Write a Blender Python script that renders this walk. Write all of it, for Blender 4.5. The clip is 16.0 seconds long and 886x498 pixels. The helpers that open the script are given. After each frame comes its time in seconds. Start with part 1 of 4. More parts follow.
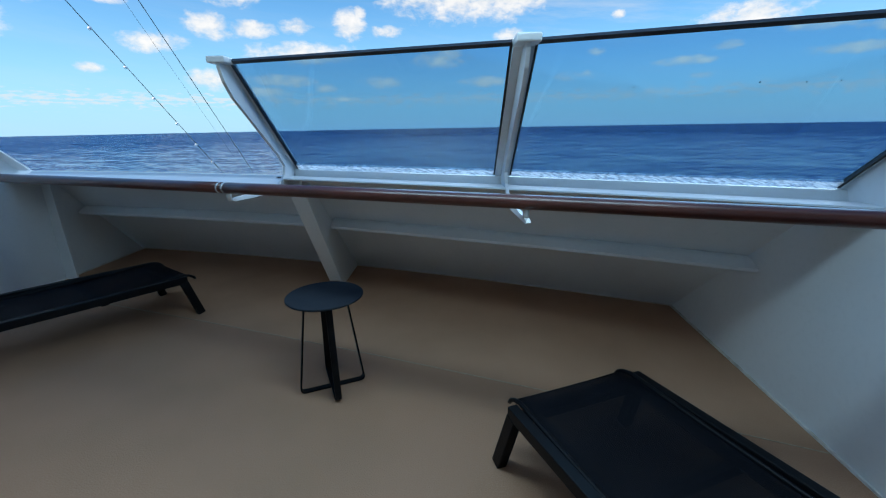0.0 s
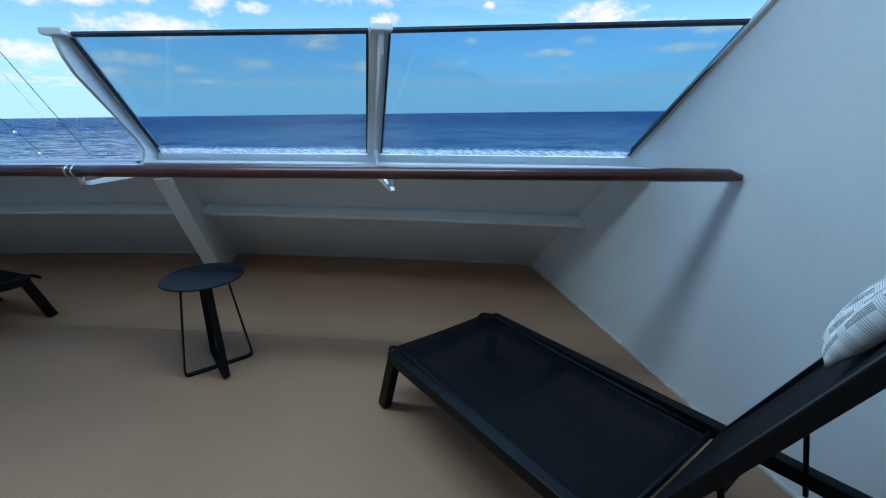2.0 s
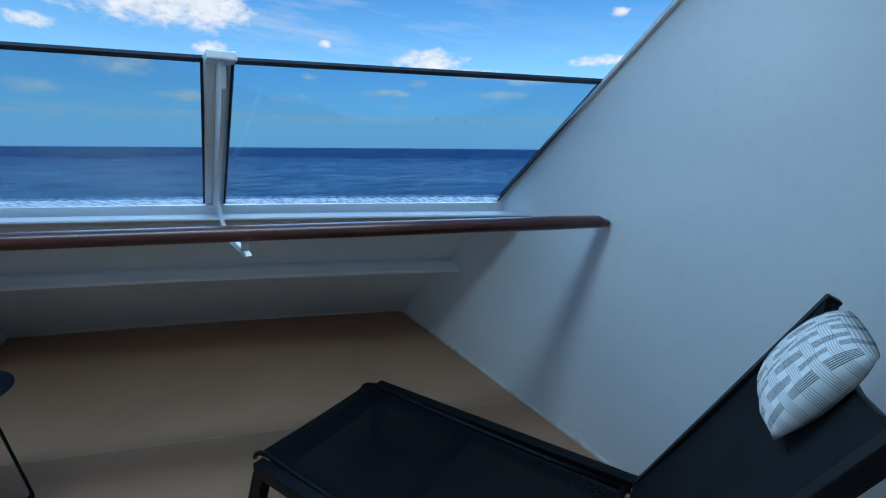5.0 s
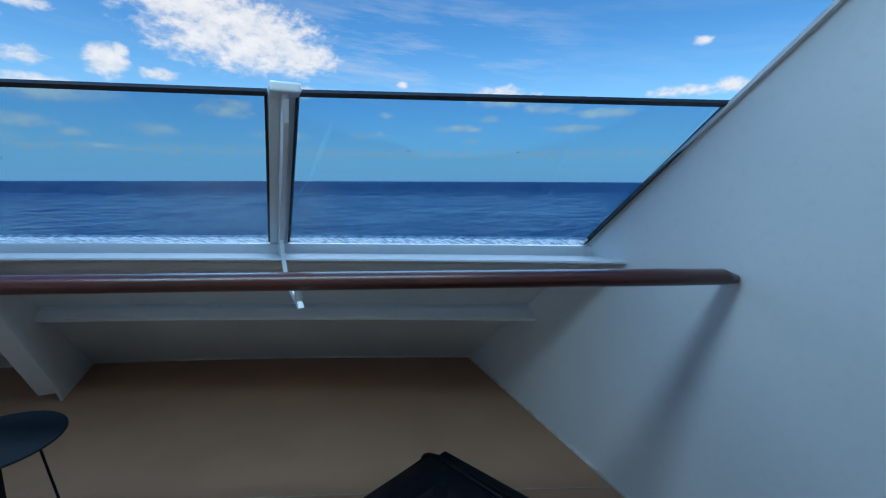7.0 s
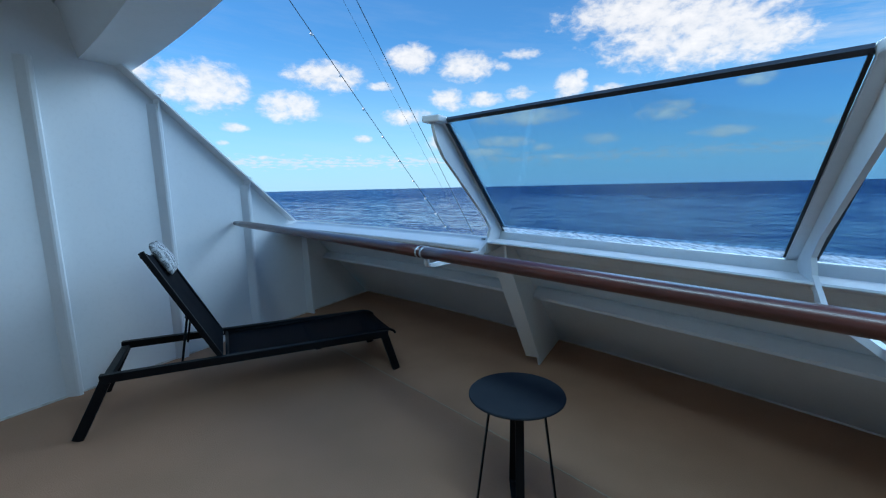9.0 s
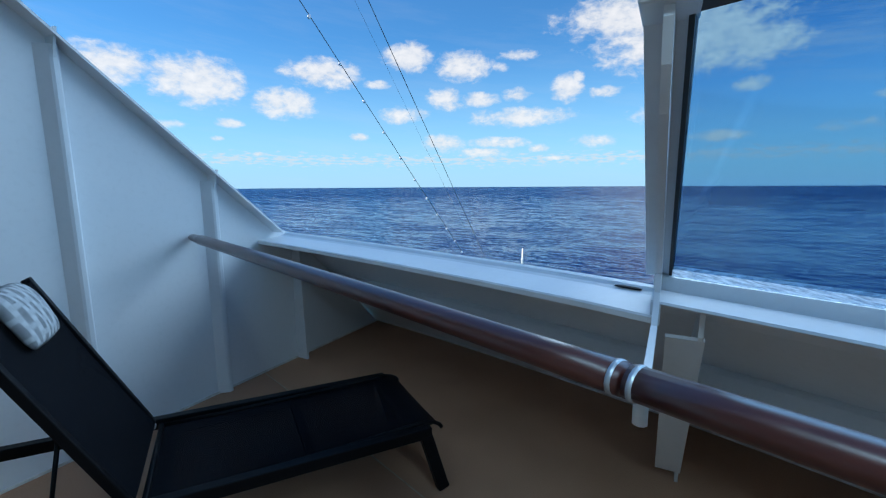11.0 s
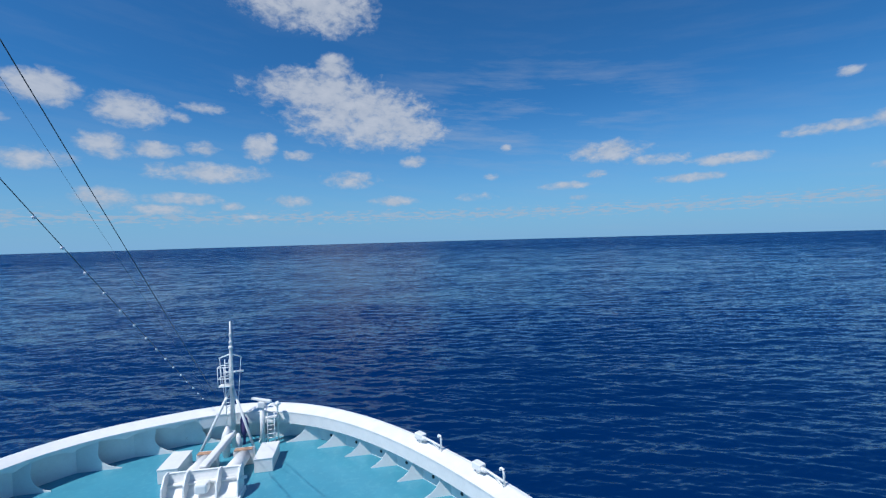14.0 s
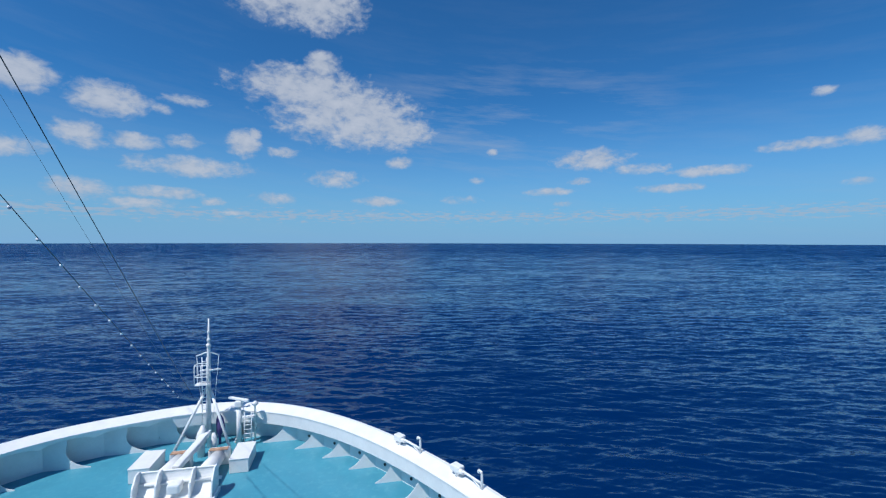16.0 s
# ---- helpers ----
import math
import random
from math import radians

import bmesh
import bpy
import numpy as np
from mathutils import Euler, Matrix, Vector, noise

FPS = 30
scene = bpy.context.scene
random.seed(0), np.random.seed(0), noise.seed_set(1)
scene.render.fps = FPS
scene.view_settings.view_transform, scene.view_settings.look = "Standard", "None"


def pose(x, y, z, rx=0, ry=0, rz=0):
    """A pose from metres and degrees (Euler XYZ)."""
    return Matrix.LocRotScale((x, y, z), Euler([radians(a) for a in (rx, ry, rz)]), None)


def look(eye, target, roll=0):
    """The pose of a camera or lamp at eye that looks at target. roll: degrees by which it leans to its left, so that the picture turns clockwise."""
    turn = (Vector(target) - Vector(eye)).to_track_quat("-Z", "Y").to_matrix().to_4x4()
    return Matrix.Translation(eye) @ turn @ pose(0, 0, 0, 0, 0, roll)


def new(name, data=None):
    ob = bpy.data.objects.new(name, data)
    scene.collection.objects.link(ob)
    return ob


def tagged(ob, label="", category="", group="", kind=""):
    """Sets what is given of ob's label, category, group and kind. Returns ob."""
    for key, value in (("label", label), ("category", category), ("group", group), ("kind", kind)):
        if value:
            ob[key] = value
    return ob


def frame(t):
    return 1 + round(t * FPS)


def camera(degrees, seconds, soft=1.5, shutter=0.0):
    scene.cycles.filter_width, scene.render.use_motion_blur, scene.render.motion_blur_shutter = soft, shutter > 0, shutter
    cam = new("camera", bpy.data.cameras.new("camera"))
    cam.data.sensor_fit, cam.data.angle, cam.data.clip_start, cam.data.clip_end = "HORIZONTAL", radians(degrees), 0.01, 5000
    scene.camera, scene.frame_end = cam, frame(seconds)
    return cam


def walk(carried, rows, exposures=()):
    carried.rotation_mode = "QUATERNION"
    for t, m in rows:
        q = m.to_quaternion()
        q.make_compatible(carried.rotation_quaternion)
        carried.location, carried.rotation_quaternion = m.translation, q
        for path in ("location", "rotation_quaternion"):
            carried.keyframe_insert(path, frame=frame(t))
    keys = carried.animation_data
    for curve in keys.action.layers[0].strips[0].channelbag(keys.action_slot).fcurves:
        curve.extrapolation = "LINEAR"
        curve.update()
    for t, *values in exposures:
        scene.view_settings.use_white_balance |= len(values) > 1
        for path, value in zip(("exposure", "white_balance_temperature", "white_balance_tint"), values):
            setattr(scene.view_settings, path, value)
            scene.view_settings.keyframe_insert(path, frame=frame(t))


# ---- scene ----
cam = camera(92.3, 16.0, soft=1.2)
PATH = [
    (0, (1.37, 0.466, 1.366), (1.31, 2.386, 0.81), -1.0),
    (0.5, (1.427, 0.395, 1.365), (1.663, 2.297, 0.794), -0.3),
    (1, (1.45, 0.287, 1.336), (1.825, 2.164, 0.754), 0.7),
    (1.5, (1.445, 0.212, 1.341), (1.855, 2.076, 0.743), -0.2),
    (2, (1.433, 0.21, 1.337), (1.867, 2.062, 0.719), -0.6),
    (2.5, (1.45, 0.266, 1.338), (2.131, 2.028, 0.684), 1.2),
    (3, (1.442, 0.362, 1.345), (2.514, 1.897, 0.641), 0.8),
    (3.5, (1.427, 0.395, 1.346), (2.556, 1.865, 0.593), 0.8),
    (4, (1.406, 0.413, 1.347), (2.554, 1.867, 0.594), 1.1),
    (4.5, (1.404, 0.44, 1.369), (2.525, 1.981, 0.763), 0.5),
    (7, (1.52, 0.725, 1.394), (2.332, 2.524, 1.071), 0.2),
    (7.5, (1.491, 0.754, 1.395), (2.064, 2.643, 1.074), -0.4),
    (8, (1.489, 0.812, 1.387), (1.48, 2.789, 1.087), 0.0),
    (8.5, (1.427, 0.846, 1.393), (0.792, 2.718, 1.089), -0.6),
    (9, (1.233, 0.918, 1.389), (0.274, 2.648, 1.094), -1.3),
    (9.2, (1.161, 0.979, 1.39), (0.168, 2.689, 1.089), -1.3),
    (11.3, (0.113, 2.032, 1.4), (-0.791, 3.792, 1.105), 0.2),
    (11.5, (0.028, 2.14, 1.398), (-0.758, 3.956, 1.108), -0.2),
    (12, (-0.201, 2.439, 1.504), (-0.64, 4.377, 1.277), -3.2),
    (12.2, (-0.257, 2.549, 1.528), (-0.596, 4.512, 1.354), -3.1),
    (12.5, (-0.301, 2.787, 1.53), (-0.496, 4.774, 1.406), -2.6),
    (13, (-0.517, 3.091, 1.538), (-0.454, 5.088, 1.446), -2.2),
    (13.5, (-0.781, 3.305, 1.621), (-0.481, 5.281, 1.55), -2.1),
    (14, (-0.906, 3.422, 1.618), (-0.55, 5.39, 1.571), -1.6),
    (14.5, (-0.894, 3.443, 1.626), (-0.518, 5.406, 1.582), -0.8),
    (15, (-0.87, 3.429, 1.635), (-0.483, 5.39, 1.596), -0.1),
    (15.5, (-0.939, 3.372, 1.644), (-0.534, 5.33, 1.61), 0.2),
    (16, (-0.999, 3.288, 1.644), (-0.568, 5.241, 1.607), 0.1),
]
walk(cam, [(t, look(eye, target, roll)) for t, eye, target, roll in PATH],
     [(0, 0.98, 7550, 10), (0.5, 1.0, 7550, 10), (1, 1.1, 7500, 10), (2, 1.12, 7500, 10), (2.5, 1.06, 7300, 10), (3, 1.12, 7100, 10), (3.5, 1.29, 7050, 10),
      (4, 1.26, 7050, 10), (4.5, 0.93, 6900, 10), (7, 0.83, 7050, 10), (9, 0.95, 7100, 10),
      (11.5, 0.76, 7050, 10), (12.2, 0.52, 6850, 10), (12.6, 0.28, 6500, 10), (13, 0.08, 6300, 10), (14, 0.03, 6050, 10), (16, 0.03, 6050, 10)])


# ---- world, sun, exposure ----
SUN_AZ = math.atan2(-0.83, -0.56)          # the sun stands to port and a little behind
SUN_EL = radians(58)
sun_dir = Vector((math.cos(SUN_EL) * math.sin(SUN_AZ), math.cos(SUN_EL) * math.cos(SUN_AZ), math.sin(SUN_EL)))
sun = new("sun", bpy.data.lights.new("sun", "SUN"))
sun.data.energy, sun.data.angle, sun.data.color = 4.2, radians(0.53), (1.0, 0.96, 0.9)
sun.matrix_world = look((0, 0, 60), Vector((0, 0, 60)) - sun_dir)

# clouds: azimuth (to starboard of y), elevation, half width, half height in degrees, thinness
CLOUDS = [
    (-3.2, 21.5, 2, 1.3, 0), (-5.2, 18.7, 7.7, 2.1, 0), (0.1, 16.1, 8.3, 3.3, 0), (4.5, 14.4, 5.9, 2.2, 0),
    (-7.6, 14.2, 2.4, 0.7, 0.5), (-4.8, 27.6, 6.1, 2.2, 0), (-10.2, 27.1, 4.5, 1.5, 0.25), (-32.6, 15.7, 2.8, 1.4, 0),
    (-25.6, 14.6, 3.4, 1.5, 0.1), (-18.5, 15.7, 3.5, 0.6, 0.4), (-20.9, 14.4, 1.3, 0.6, 0.5), (-28.1, 11, 1.9, 1.1, 0),
    (-27, 10, 1.8, 0.7, 0.3), (-23.3, 10.7, 2.5, 0.8, 0.15), (-18.8, 11.1, 1.8, 0.8, 0.15), (-12.5, 11.7, 1.6, 1.5, 0),
    (-11.4, 12.8, 0.8, 0.7, 0), (-8.3, 10.9, 2, 0.6, 0.2),
]
CLOUDS_MORE = [
    (-33.4, 8.9, 3.2, 1, 0.4), (-17.9, 8.5, 6, 1.1, 0.3), (-28.1, 5.3, 2.9, 1, 0.3), (-21, 5.4, 3.9, 0.7, 0.1),
    (-22.9, 4.2, 3.2, 0.6, 0.1), (-15.8, 4.6, 1.6, 0.5, 0.2), (-9, 5.3, 2.7, 0.8, 0.3), (-1.7, 8, 3.6, 1.1, 0.45),
    (4, 5.2, 3.1, 0.6, 0.15), (6.7, 10.3, 1.8, 0.7, 0.1), (18.9, 11.6, 0.8, 0.5, 0.2), (17, 8, 1.2, 0.5, 0.5),
    (14.8, 5.5, 3, 0.7, 0.6), (3.2, 3.4, 1.5, 0.4, 0.3), (-13.5, 3.4, 1.7, 0.3, 0.3), (31.8, 10.2, 4.1, 1.1, 0.1),
    (36.9, 8.8, 3.7, 0.7, 0.35), (44.4, 8, 3.7, 0.6, 0.2),
]
CLOUDS_LOW = [
    (40.2, 6.3, 3.4, 0.5, 0.1), (30, 7.6, 1.4, 0.5, 0.25), (26.6, 6.4, 3, 0.5, 0.25), (27.9, 4.8, 1.4, 0.4, 0.2),
    (53, 9.9, 4.5, 0.6, 0.15), (56.8, 10.1, 1.7, 0.8, 0.1), (54.1, 14.8, 1.2, 0.5, 0.45), (56.7, 5.8, 1.7, 0.5, 0.6),
    (-65.2, 12.3, 3.8, 1.7, 0.1), (-56.9, 11.6, 4.8, 2.1, 0), (-47.9, 9.9, 3.2, 1.5, 0), (-43.1, 13.5, 4.1, 1.5, 0.1),
    (-54.1, 7.3, 1.5, 0.5, 0.1), (-60.2, 6.9, 1.7, 0.5, 0.3), (-55.5, 5.5, 0.7, 0.3, 0.2), (-39.1, 6.1, 1.2, 0.5, 0.1),
    (-51.1, 3.8, 0.7, 0.3, 0.2), (-36.2, 12.5, 2.1, 0.5, 0.3),
]

world = bpy.data.worlds.new("sky")
scene.world = world
world.use_nodes = True
wt = world.node_tree
wt.nodes.clear()


def wmath(op, a, b=None, clamp=False):
    n = wt.nodes.new("ShaderNodeMath")
    n.operation, n.use_clamp = op, clamp
    for i, v in enumerate((a, b)):
        if v is None:
            continue
        if isinstance(v, (int, float)):
            n.inputs[i].default_value = v
        else:
            wt.links.new(v, n.inputs[i])
    return n.outputs[0]


sky = wt.nodes.new("ShaderNodeTexSky")
sky.sky_type, sky.sun_disc = "NISHITA", False
sky.sun_elevation, sky.sun_rotation = SUN_EL, SUN_AZ
sky.air_density, sky.dust_density, sky.ozone_density, sky.altitude = 1.0, 0.0, 3.0, 20
coord = wt.nodes.new("ShaderNodeTexCoord")
sep = wt.nodes.new("ShaderNodeSeparateXYZ")
wt.links.new(coord.outputs["Generated"], sep.inputs[0])
az = wmath("MULTIPLY", wmath("ARCTAN2", sep.outputs[0], sep.outputs[1]), 57.2958)
el = wmath("MULTIPLY", wmath("ARCSINE", sep.outputs[2]), 57.2958)
flat = wt.nodes.new("ShaderNodeCombineXYZ")
wt.links.new(az, flat.inputs[0])
wt.links.new(wmath("MULTIPLY", el, 1.7), flat.inputs[1])


def wnoise(scale, detail, rough, distort=0.0):
    n = wt.nodes.new("ShaderNodeTexNoise")
    wt.links.new(flat.outputs[0], n.inputs["Vector"])
    n.inputs["Scale"].default_value, n.inputs["Detail"].default_value = scale, detail
    n.inputs["Roughness"].default_value, n.inputs["Distortion"].default_value = rough, distort
    return n.outputs[0]


def wvec(op, a, b, c=None):
    n = wt.nodes.new("ShaderNodeVectorMath")
    n.operation = op
    for i, v in enumerate((a, b, c)):
        if isinstance(v, tuple):
            n.inputs[i].default_value = v
        elif v is not None:
            wt.links.new(v, n.inputs[i])
    return n


plain = wt.nodes.new("ShaderNodeCombineXYZ")
wt.links.new(az, plain.inputs[0]), wt.links.new(el, plain.inputs[1])
near = None
for a, e, w, hgt, thin in CLOUDS + CLOUDS_MORE + CLOUDS_LOW:
    off = wvec("MULTIPLY_ADD", plain.outputs[0], (0.80 / w, 0.76 / hgt, 0), (-0.80 * a / w, -0.76 * e / hgt, 0.85 * math.sqrt(thin + (0.18 if hgt < 1.0 else 0.0)))).outputs[0]
    r2 = wvec("DOT_PRODUCT", off, off).outputs["Value"]
    near = r2 if near is None else wmath("MINIMUM", near, r2)


def billow_at(rise):
    n = wt.nodes.new("ShaderNodeTexNoise")
    wt.links.new(wvec("MULTIPLY_ADD", plain.outputs[0], (1, 1.5, 0), (0, rise, 0)).outputs[0], n.inputs["Vector"])
    n.inputs["Scale"].default_value, n.inputs["Detail"].default_value, n.inputs["Roughness"].default_value = 0.36, 9, 0.60
    n.inputs["Distortion"].default_value = 0.25
    return n.outputs[0]


billow = billow_at(0)
body = wmath("SUBTRACT", 1.0, wmath("MINIMUM", near, 2.2))
body = wmath("ADD", body, wmath("MULTIPLY", wmath("SUBTRACT", wnoise(0.9, 6, 0.6, 0.4), 0.5), 1.3))
dense = wmath("ADD", body, wmath("MULTIPLY", wmath("SUBTRACT", billow, 0.47), 2.1))
soft = wt.nodes.new("ShaderNodeMapRange")
soft.interpolation_type = "SMOOTHSTEP"
wt.links.new(dense, soft.inputs["Value"])
soft.inputs["From Min"].default_value, soft.inputs["From Max"].default_value = -0.12, 1.05
soft.inputs["To Max"].default_value = 0.86
cover = soft.outputs[0]
# small fair-weather clouds in a belt above the horizon
belt = wmath("SUBTRACT", 1.0, wmath("ABSOLUTE", wmath("DIVIDE", wmath("SUBTRACT", el, 3.2), 3.6)), True)
small_map = wt.nodes.new("ShaderNodeCombineXYZ")
wt.links.new(az, small_map.inputs[0])
wt.links.new(wmath("MULTIPLY", el, 4.6), small_map.inputs[1])
small = wt.nodes.new("ShaderNodeTexNoise")
wt.links.new(small_map.outputs[0], small.inputs["Vector"])
small.inputs["Scale"].default_value, small.inputs["Detail"].default_value, small.inputs["Roughness"].default_value = 0.75, 6, 0.6
scud = wmath("MULTIPLY", wmath("SUBTRACT", wmath("MULTIPLY", small.outputs[0], belt), 0.41), 8.0, True)
# thin high streaks
streak_map = wt.nodes.new("ShaderNodeCombineXYZ")
wt.links.new(wmath("MULTIPLY", az, 0.35), streak_map.inputs[0])
wt.links.new(wmath("ADD", wmath("MULTIPLY", el, 2.4), wmath("MULTIPLY", az, 0.25)), streak_map.inputs[1])
streak = wt.nodes.new("ShaderNodeTexNoise")
wt.links.new(streak_map.outputs[0], streak.inputs["Vector"])
streak.inputs["Scale"].default_value, streak.inputs["Detail"].default_value, streak.inputs["Roughness"].default_value = 0.16, 8, 0.65
haze = wmath("MULTIPLY", wmath("SUBTRACT", streak.outputs[0], 0.46), wmath("SUBTRACT", 1.9, wmath("MULTIPLY", el, 0.055), True), True)
# a field of cirrus high to starboard
cdx = wmath("DIVIDE", wmath("SUBTRACT", az, 20.0), 24.0)
cdy = wmath("DIVIDE", wmath("SUBTRACT", el, 16.0), 8.0)
field = wmath("SUBTRACT", 1.0, wmath("ADD", wmath("MULTIPLY", cdx, cdx), wmath("MULTIPLY", cdy, cdy)), True)
haze = wmath("MULTIPLY", haze, wmath("ADD", 0.32, wmath("MULTIPLY", field, 1.5)))
total = wmath("MAXIMUM", wmath("MAXIMUM", cover, wmath("MULTIPLY", scud, 0.6)), haze)
total = wmath("MULTIPLY", total, wmath("MULTIPLY", el, 1.2, True))
mix = wt.nodes.new("ShaderNodeMix")
mix.data_type = "RGBA"
wt.links.new(total, mix.inputs["Factor"])
tinted = wt.nodes.new("ShaderNodeMix")
tinted.data_type, tinted.blend_type = "RGBA", "MULTIPLY"
tinted.inputs["Factor"].default_value = 1.0
wt.links.new(sky.outputs[0], tinted.inputs["A"])
tinted.inputs["B"].default_value = (0.30, 0.79, 1.15, 1)
low = wt.nodes.new("ShaderNodeMix")      # pale sea air close to the horizon
low.data_type = "RGBA"
wt.links.new(wmath("POWER", wmath("SUBTRACT", 1.0, wmath("DIVIDE", wmath("ABSOLUTE", el), 18.0), True), 1.6), low.inputs["Factor"])
wt.links.new(tinted.outputs["Result"], low.inputs["A"])
low.inputs["B"].default_value = (2.55, 4.85, 7.2, 1)
wt.links.new(low.outputs["Result"], mix.inputs["A"])
shade = wt.nodes.new("ShaderNodeMix")
shade.data_type = "RGBA"
relief = wmath("MULTIPLY", wmath("SUBTRACT", billow, billow_at(1.4)), 0.9)
wt.links.new(wmath("ADD", wmath("MULTIPLY", dense, 0.42), relief, True), shade.inputs["Factor"])
shade.inputs["A"].default_value, shade.inputs["B"].default_value = (4.6, 5.1, 5.9, 1), (7.0, 7.1, 7.4, 1)
wt.links.new(shade.outputs["Result"], mix.inputs["B"])
bg = wt.nodes.new("ShaderNodeBackground")
bg.inputs["Strength"].default_value = 0.085
wt.links.new(mix.outputs["Result"], bg.inputs["Color"])
wout = wt.nodes.new("ShaderNodeOutputWorld")
wt.links.new(bg.outputs[0], wout.inputs["Surface"])


# added unseen lamp high above the bulwark, boosting sky light over the open front
front_fill = new("front_fill_light", bpy.data.lights.new("front_fill_light", "AREA"))
front_fill.data.shape, front_fill.data.size, front_fill.data.size_y = "RECTANGLE", 14.0, 6.0
front_fill.data.energy, front_fill.data.color = 750, (0.46, 0.71, 1.0)
front_fill.matrix_world = look((4.8, 12.2, 7.4), (0.5, 1.6, 0.6))


# second added fill lamp in the opening's top, under the deckhead's edge, unseen
opening = new("deckhead_fill_light", bpy.data.lights.new("deckhead_fill_light", "AREA"))
opening.data.shape, opening.data.size, opening.data.size_y = "RECTANGLE", 1.9, 0.4
opening.data.energy, opening.data.color = 16.5, (0.40, 0.71, 1.0)
opening.matrix_world = Matrix.Translation((1.2, 1.86, 2.14)) @ Euler((radians(-35), 0, radians(-20))).to_matrix().to_4x4()


# ---- materials ----
def material(name, color, rough=0.5, metal=0.0, second=None, scale=8.0, amount=0.35, bump=0.0, bump_scale=60.0,
             fine=None, fine_scale=300.0, fine_amount=0.3, stretch=(1, 1, 1), coat=0.0, spec=0.5):
    m = bpy.data.materials.new(name)
    m.use_nodes = True
    nt = m.node_tree
    b = nt.nodes["Principled BSDF"]
    b.inputs["Roughness"].default_value, b.inputs["Metallic"].default_value = rough, metal
    b.inputs["Specular IOR Level"].default_value = spec
    b.inputs["Coat Weight"].default_value = coat
    b.inputs["Coat Roughness"].default_value = 0.28
    tc = nt.nodes.new("ShaderNodeTexCoord")
    mp = nt.nodes.new("ShaderNodeMapping")
    mp.inputs["Scale"].default_value = stretch
    nt.links.new(tc.outputs["Object"], mp.inputs[0])

    def noise_at(sc, detail=5):
        n = nt.nodes.new("ShaderNodeTexNoise")
        n.inputs["Scale"].default_value, n.inputs["Detail"].default_value = sc, detail
        nt.links.new(mp.outputs[0], n.inputs["Vector"])
        return n.outputs[0]

    def ramp(src, lo, hi):
        r = nt.nodes.new("ShaderNodeMapRange")
        r.inputs["From Min"].default_value, r.inputs["From Max"].default_value = lo, hi
        nt.links.new(src, r.inputs["Value"])
        return r.outputs[0]

    def blend(fac, a, bcol):
        x = nt.nodes.new("ShaderNodeMix")
        x.data_type = "RGBA"
        nt.links.new(fac, x.inputs["Factor"])
        for sock, v in (("A", a), ("B", bcol)):
            if isinstance(v, tuple):
                x.inputs[sock].default_value = (*v, 1)
            else:
                nt.links.new(v, x.inputs[sock])
        return x.outputs["Result"]

    second = second or tuple(c * (1 - amount) for c in color)
    big = ramp(noise_at(scale), 0.35, 0.75)
    col = blend(big, color, second)
    if fine:
        sc = nt.nodes.new("ShaderNodeMath")
        sc.operation = "MULTIPLY"
        sc.inputs[1].default_value = fine_amount
        nt.links.new(ramp(noise_at(fine_scale, 2), 0.52, 0.72), sc.inputs[0])
        col = blend(sc.outputs[0], col, fine)
    nt.links.new(col, b.inputs["Base Color"])
    rr = nt.nodes.new("ShaderNodeMapRange")
    rr.inputs["To Min"].default_value, rr.inputs["To Max"].default_value = max(rough - 0.08, 0.02), min(rough + 0.1, 1)
    nt.links.new(noise_at(scale * 2.3), rr.inputs["Value"])
    nt.links.new(rr.outputs[0], b.inputs["Roughness"])
    if bump:
        bp = nt.nodes.new("ShaderNodeBump")
        bp.inputs["Strength"].default_value, bp.inputs["Distance"].default_value = bump, 0.01
        nt.links.new(noise_at(bump_scale), bp.inputs["Height"])
        nt.links.new(bp.outputs[0], b.inputs["Normal"])
    return m


M_PAINT = material("painted_steel", (0.80, 0.82, 0.83), 0.38, second=(0.75, 0.78, 0.80), scale=2.2, bump=0.10, bump_scale=9,
                   fine=(0.6, 0.62, 0.62), fine_scale=35, fine_amount=0.12)
M_FLOOR = material("deck_coating_olive", (0.47, 0.245, 0.15), 0.8, second=(0.40, 0.215, 0.128), scale=1.9, bump=0.35, bump_scale=160,
                   fine=(0.70, 0.47, 0.34), fine_scale=230, fine_amount=0.4, spec=0.25)
M_CABIN = material("cabin_front_bounce_grey", (0.56, 0.56, 0.56), 0.35, scale=1.5, amount=0.2)
M_STRIP = material("deck_coating_red", (0.50, 0.27, 0.165), 0.78, second=(0.42, 0.225, 0.135), scale=2.4, bump=0.35, bump_scale=160,
                   fine=(0.72, 0.47, 0.34), fine_scale=230, fine_amount=0.4, spec=0.25)
M_SEAM = material("deck_seam", (0.5, 0.38, 0.26), 0.7, scale=30)
M_CAULK = material("white_caulk", (0.8, 0.78, 0.74), 0.6, second=(0.5, 0.46, 0.4), scale=14)
M_WOOD = material("varnished_mahogany", (0.10, 0.022, 0.016), 0.36, second=(0.05, 0.012, 0.010), scale=14, stretch=(0.12, 1, 1),
                  coat=0.55, spec=0.4, fine=(0.13, 0.04, 0.03), fine_scale=60, fine_amount=0.4)
M_BLACK = material("black_powder_coat", (0.006, 0.0065, 0.008), 0.42, scale=6, amount=0.25, bump=0.05, bump_scale=400, spec=0.13)
M_SEAL = material("black_rubber_seal", (0.012, 0.012, 0.014), 0.5, scale=20)
M_SLATE = material("dark_laminate", (0.022, 0.027, 0.034), 0.62, scale=5, second=(0.017, 0.021, 0.028), bump=0.05, bump_scale=300, spec=0.1)
M_ALU = material("satin_aluminium", (0.58, 0.62, 0.66), 0.4, 0.6, scale=12, amount=0.2)
